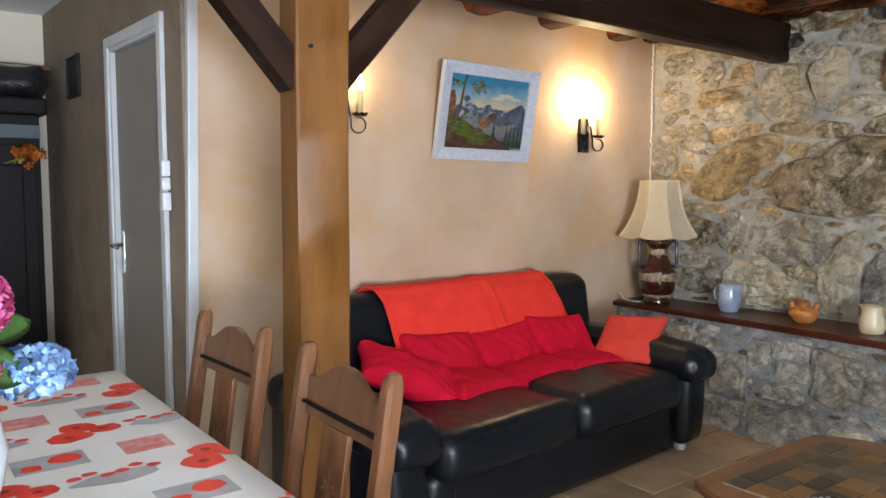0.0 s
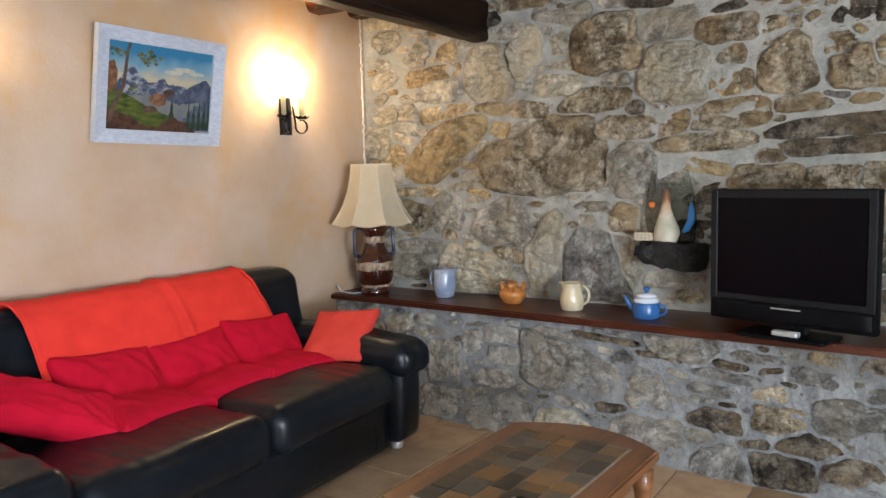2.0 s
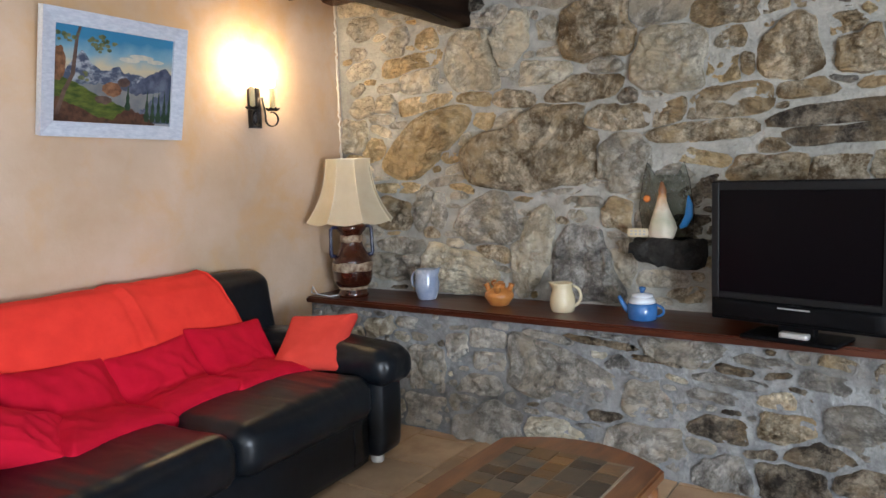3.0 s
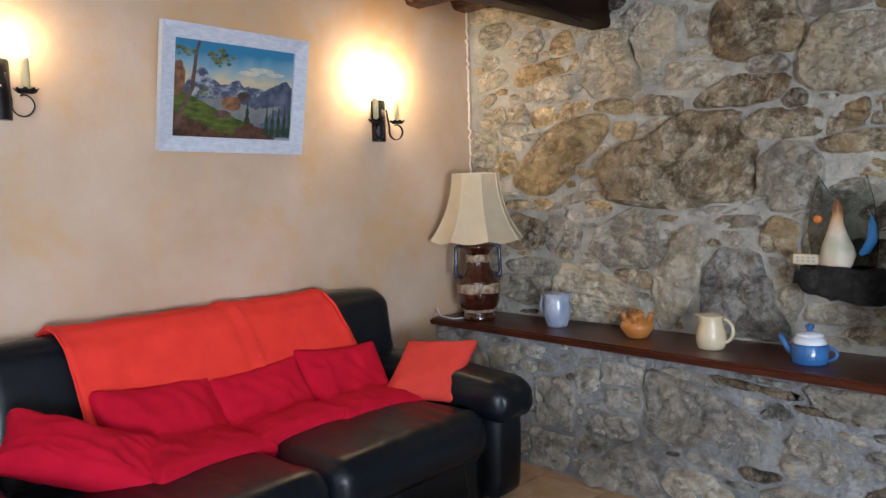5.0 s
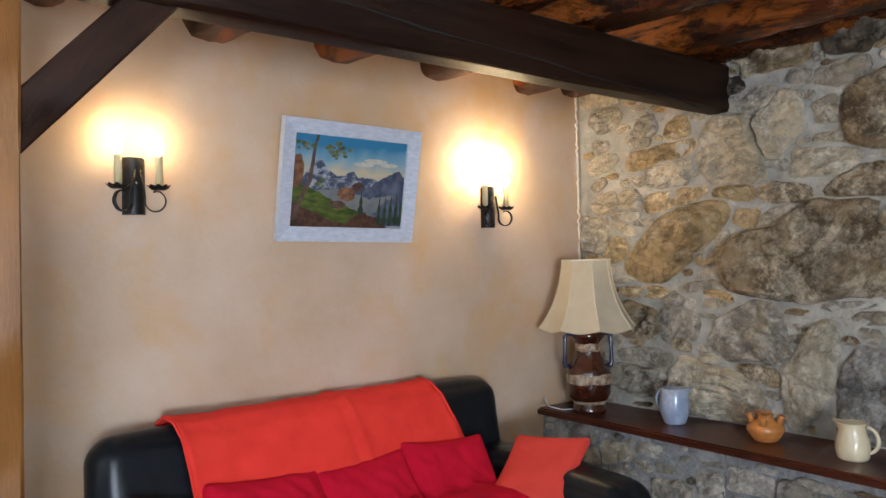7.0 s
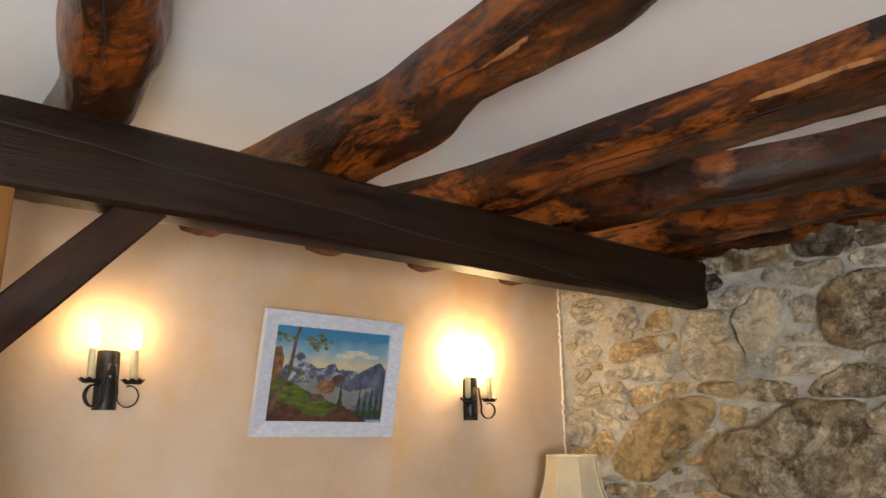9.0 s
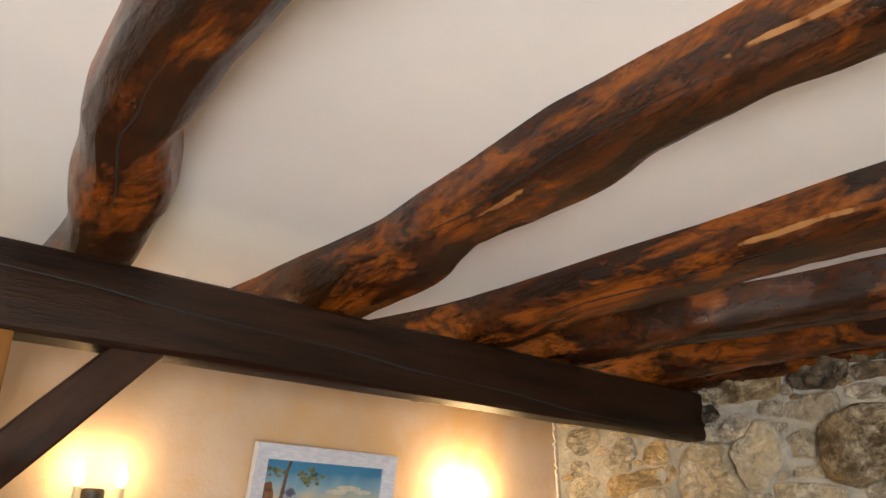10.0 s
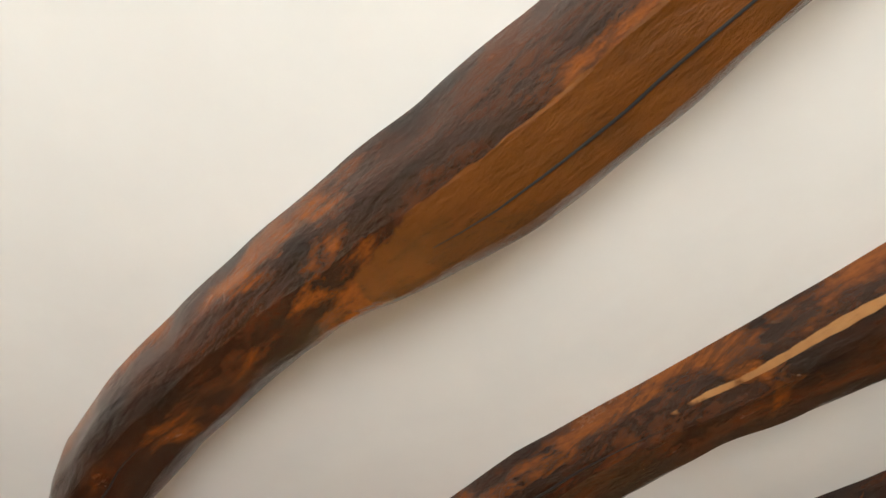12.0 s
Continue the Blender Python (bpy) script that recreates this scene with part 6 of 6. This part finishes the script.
UPPER_B = [(2.15, 1.7, 0.25, 0.09, -6, 'blong'), (2.67, 1.5, 0.63, 0.31, 14, 'tlens'), (2.04, 1.45, 0.75, 0.4, 0, 'bboulder'), (1.76, 1.72, 0.37, 0.13, 6, 'blong'),
           (1.61, 1.57, 0.34, 0.12, 0, 'blong'), (1.66, 2.0, 0.38, 0.27, 0, 'bblock'), (1.64, 1.82, 0.16, 0.1, 0, 'g'), (2.18, 1.59, 0.18, 0.07, 30, 'g'),
           (2.57, 1.28, 0.25, 0.05, 8, 'g'), (2.5, 1.35, 0.14, 0.05, 20, 'l'), (2.91, 1.25, 0.35, 0.06, 0, 't'), (2.48, 1.2, 0.11, 0.05, 0, 'g'),
           (2.74, 1.13, 0.14, 0.25, -8, 'gwedge'), (2.62, 1.11, 0.1, 0.19, 0, 'g'), (2.31, 1.08, 0.38, 0.26, 0, 'ghouse'), (2.89, 0.91, 0.33, 0.1, 0, 'g'),
           (2.94, 0.79, 0.32, 0.15, 0, 'gblock'), (2.51, 0.79, 0.47, 0.26, -4, 'lslab'), (2.07, 0.9, 0.22, 0.43, -14, 'lwedge'), (1.74, 0.86, 0.36, 0.35, 0, 'sarch')]
# brown and dark kinds below y 1.3 also carry the sconce's fall-off
UPPER_C = [(1.57, 0.91, 0.13, 0.31, 14, 'g'), (1.87, 1.21, 0.25, 0.04, 3, 'g'), (1.76, 1.16, 0.2, 0.06, 0, 'g'), (2.09, 1.18, 0.12, 0.04, 0, 'b'),
           (1.58, 1.09, 0.16, 0.18, 0, 'b'), (1.56, 1.34, 0.26, 0.26, 0, 'gblock'), (1.34, 1.83, 0.32, 0.29, 2, 'lblock'), (1.06, 1.88, 0.12, 0.1, 0, 'blong'),
           (1.09, 1.75, 0.14, 0.11, 0, 'tblock'), (0.99, 1.76, 0.07, 0.09, 0, 'b'), (0.83, 1.82, 0.24, 0.25, 0, 'bhouse'), (0.53, 1.77, 0.2, 0.17, 0, 'bblock'),
           (0.52, 1.94, 0.08, 0.09, 0, 't'), (0.6, 1.88, 0.14, 0.1, 0, 'b'), (0.43, 1.84, 0.1, 0.18, -30, 'blong'), (0.5, 1.64, 0.14, 0.05, 6, 'b'),
           (0.75, 1.63, 0.26, 0.08, 4, 'b'), (1.09, 1.6, 0.4, 0.14, 6, 'blong'), (1.32, 1.57, 0.18, 0.11, 20, 'blong'), (1.21, 1.48, 0.51, 0.09, 2, 'blong')]
UPPER_D = [(0.65, 1.52, 0.57, 0.09, 4, 'dlong'), (0.62, 1.44, 0.52, 0.08, 2, 'dslab'), (0.88, 1.4, 0.13, 0.07, 8, 'blong'), (1.17, 1.36, 0.24, 0.07, -10, 'tslab'),
           (1.4, 2.05, 0.33, 0.15, 0, 'gblock'), (1.1, 2.0, 0.29, 0.12, 0, 'bblock'), (0.87, 1.99, 0.14, 0.08, 0, 'b'), (0.74, 2.0, 0.17, 0.06, 6, 'b'),
           (0.9, 1.3, 0.31, 0.12, 0, 'bblock'), (0.62, 1.29, 0.24, 0.11, 0, 'bblock'), (0.45, 1.3, 0.17, 0.12, 0, 'blong'), (1.37, 0.79, 0.26, 0.09, 0, 'g'),
           (1.23, 0.72, 0.19, 0.08, 0, 'b'), (1.67, 1.25, 0.18, 0.04, 0, 'g')]
LOWER_A = [(2.55, 0.54, 0.24, 0.07, -5, 'w'), (2.4, 0.54, 0.12, 0.05, 0, 'w'), (2.29, 0.45, 0.13, 0.14, 0, 'wblock'), (2.11, 0.51, 0.2, 0.1, 0, 'wblock'),
           (2.09, 0.4, 0.18, 0.1, 0, 'wblock'), (2.15, 0.28, 0.27, 0.11, 6, 'wlong'), (2.47, 0.31, 0.21, 0.26, 0, 'wblock'), (2.47, 0.09, 0.26, 0.21, 0, 'wblock'),
           (1.73, 0.38, 0.58, 0.27, -8, 'wslab'), (2.11, 0.06, 0.45, 0.27, 0, 'whouse'), (1.69, 0.22, 0.22, 0.07, -10, 'w'), (1.5, 0.23, 0.18, 0.07, -6, 'd'),
           (1.31, 0.32, 0.25, 0.19, 0, 'wround_left'), (1.31, 0.13, 0.32, 0.18, 0, 'wblock'), (1.04, 0.38, 0.2, 0.06, -4, 's'), (1.01, 0.25, 0.24, 0.11, 0, 'dlong'),
           (0.97, 0.45, 0.34, 0.05, -5, 'slong'), (0.61, 0.49, 0.2, 0.08, -4, 'sslab'), (0.79, 0.4, 0.14, 0.08, 0, 'blong'), (0.75, 0.29, 0.2, 0.12, 0, 'bblock')]
LOWER_B = [(0.47, 0.32, 0.28, 0.19, 0, 'sblock'), (0.63, 0.21, 0.24, 0.12, 0, 'dlong'), (0.97, 0.03, 0.27, 0.23, 0, 'sround_left'), (0.73, 0.06, 0.25, 0.18, 0, 'dblock'),
           (0.48, 0.13, 0.22, 0.12, 0, 'dlong'), (1.24, 0.5, 0.29, 0.05, -5, 'dlong'), (1.5, 0.55, 0.41, 0.04, -5, 'd'), (1.79, 0.55, 0.33, 0.04, -6, 'w'),
           (0.84, 0.54, 0.27, 0.05, -5, 's')]
# dark kinds above z 2.2 put shade from the beam into stone colour
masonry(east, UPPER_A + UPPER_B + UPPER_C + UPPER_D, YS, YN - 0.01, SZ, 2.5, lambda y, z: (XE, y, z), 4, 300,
        # filler paler near the sconce, darker far off: lamplight fall-off put into colour
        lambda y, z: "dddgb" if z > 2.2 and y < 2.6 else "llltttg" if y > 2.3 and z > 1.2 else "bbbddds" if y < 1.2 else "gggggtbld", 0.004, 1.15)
masonry(ledge, LOWER_A + LOWER_B, YS, YN - 0.01, 0.0, SZ - 0.04, lambda y, z: (bench_x(y, z), y, z), 9, 260,
        lambda y, z: "sbddd" if y < 1.0 else "wwwwsld", 0.009, 1.0)
# projecting dark stone that carries the figurine
ob = part("stone", soft_box((0.24, 0.31, 0.115), 0.022, (8, 14, 6), (0, 0, 0), 0.026, 13, 3, lambda p: (p.x, p.y * (1 + 1.4 * p.z), p.z + 0.12 * p.y * (p.z < 0))), STONE["k"], east, "dark projecting ledge stone", smooth=False)
ob.matrix_local = pose(4.245, 1.31, 0.928)

# ---- floor tiles ----
T = 0.33
tile_me = None
far = bmesh.new()
TURN_F = pose(2.0, 1.0, 0, 0, 0, 0)
bm = box(-T / 2 + 0.004, T / 2 - 0.004, -T / 2 + 0.004, T / 2 - 0.004, -0.02, 0.0, 0.003, 1)
tile_me = bpy.data.meshes.new("floor_tile")
bm.to_mesh(tile_me)
bm.free()
tile_me.materials.append(M_TILE)
for i in range(-15, 11):
    for j in range(-12, 17):
        m = TURN_F @ pose((i + (0.5 if j % 2 else 0)) * T, j * T, 0)
        x, y = m.translation.x, m.translation.y
        if not (XW + 0.1 < x < 4.0 and YS + 0.1 < y < 5.8):
            continue
        if 0.9 < x < 4.0 and -0.6 < y < 3.4:
            shared("floor_tile", tile_me, fl, m)
        else:
            add_box(far, x - T / 2 + 0.004, x + T / 2 - 0.004, y - T / 2 + 0.004, y + T / 2 - 0.004, -0.02, 0.0)
tagged(part("floor_tiles", far, M_TILE, fl, smooth=False), kind="stuff")
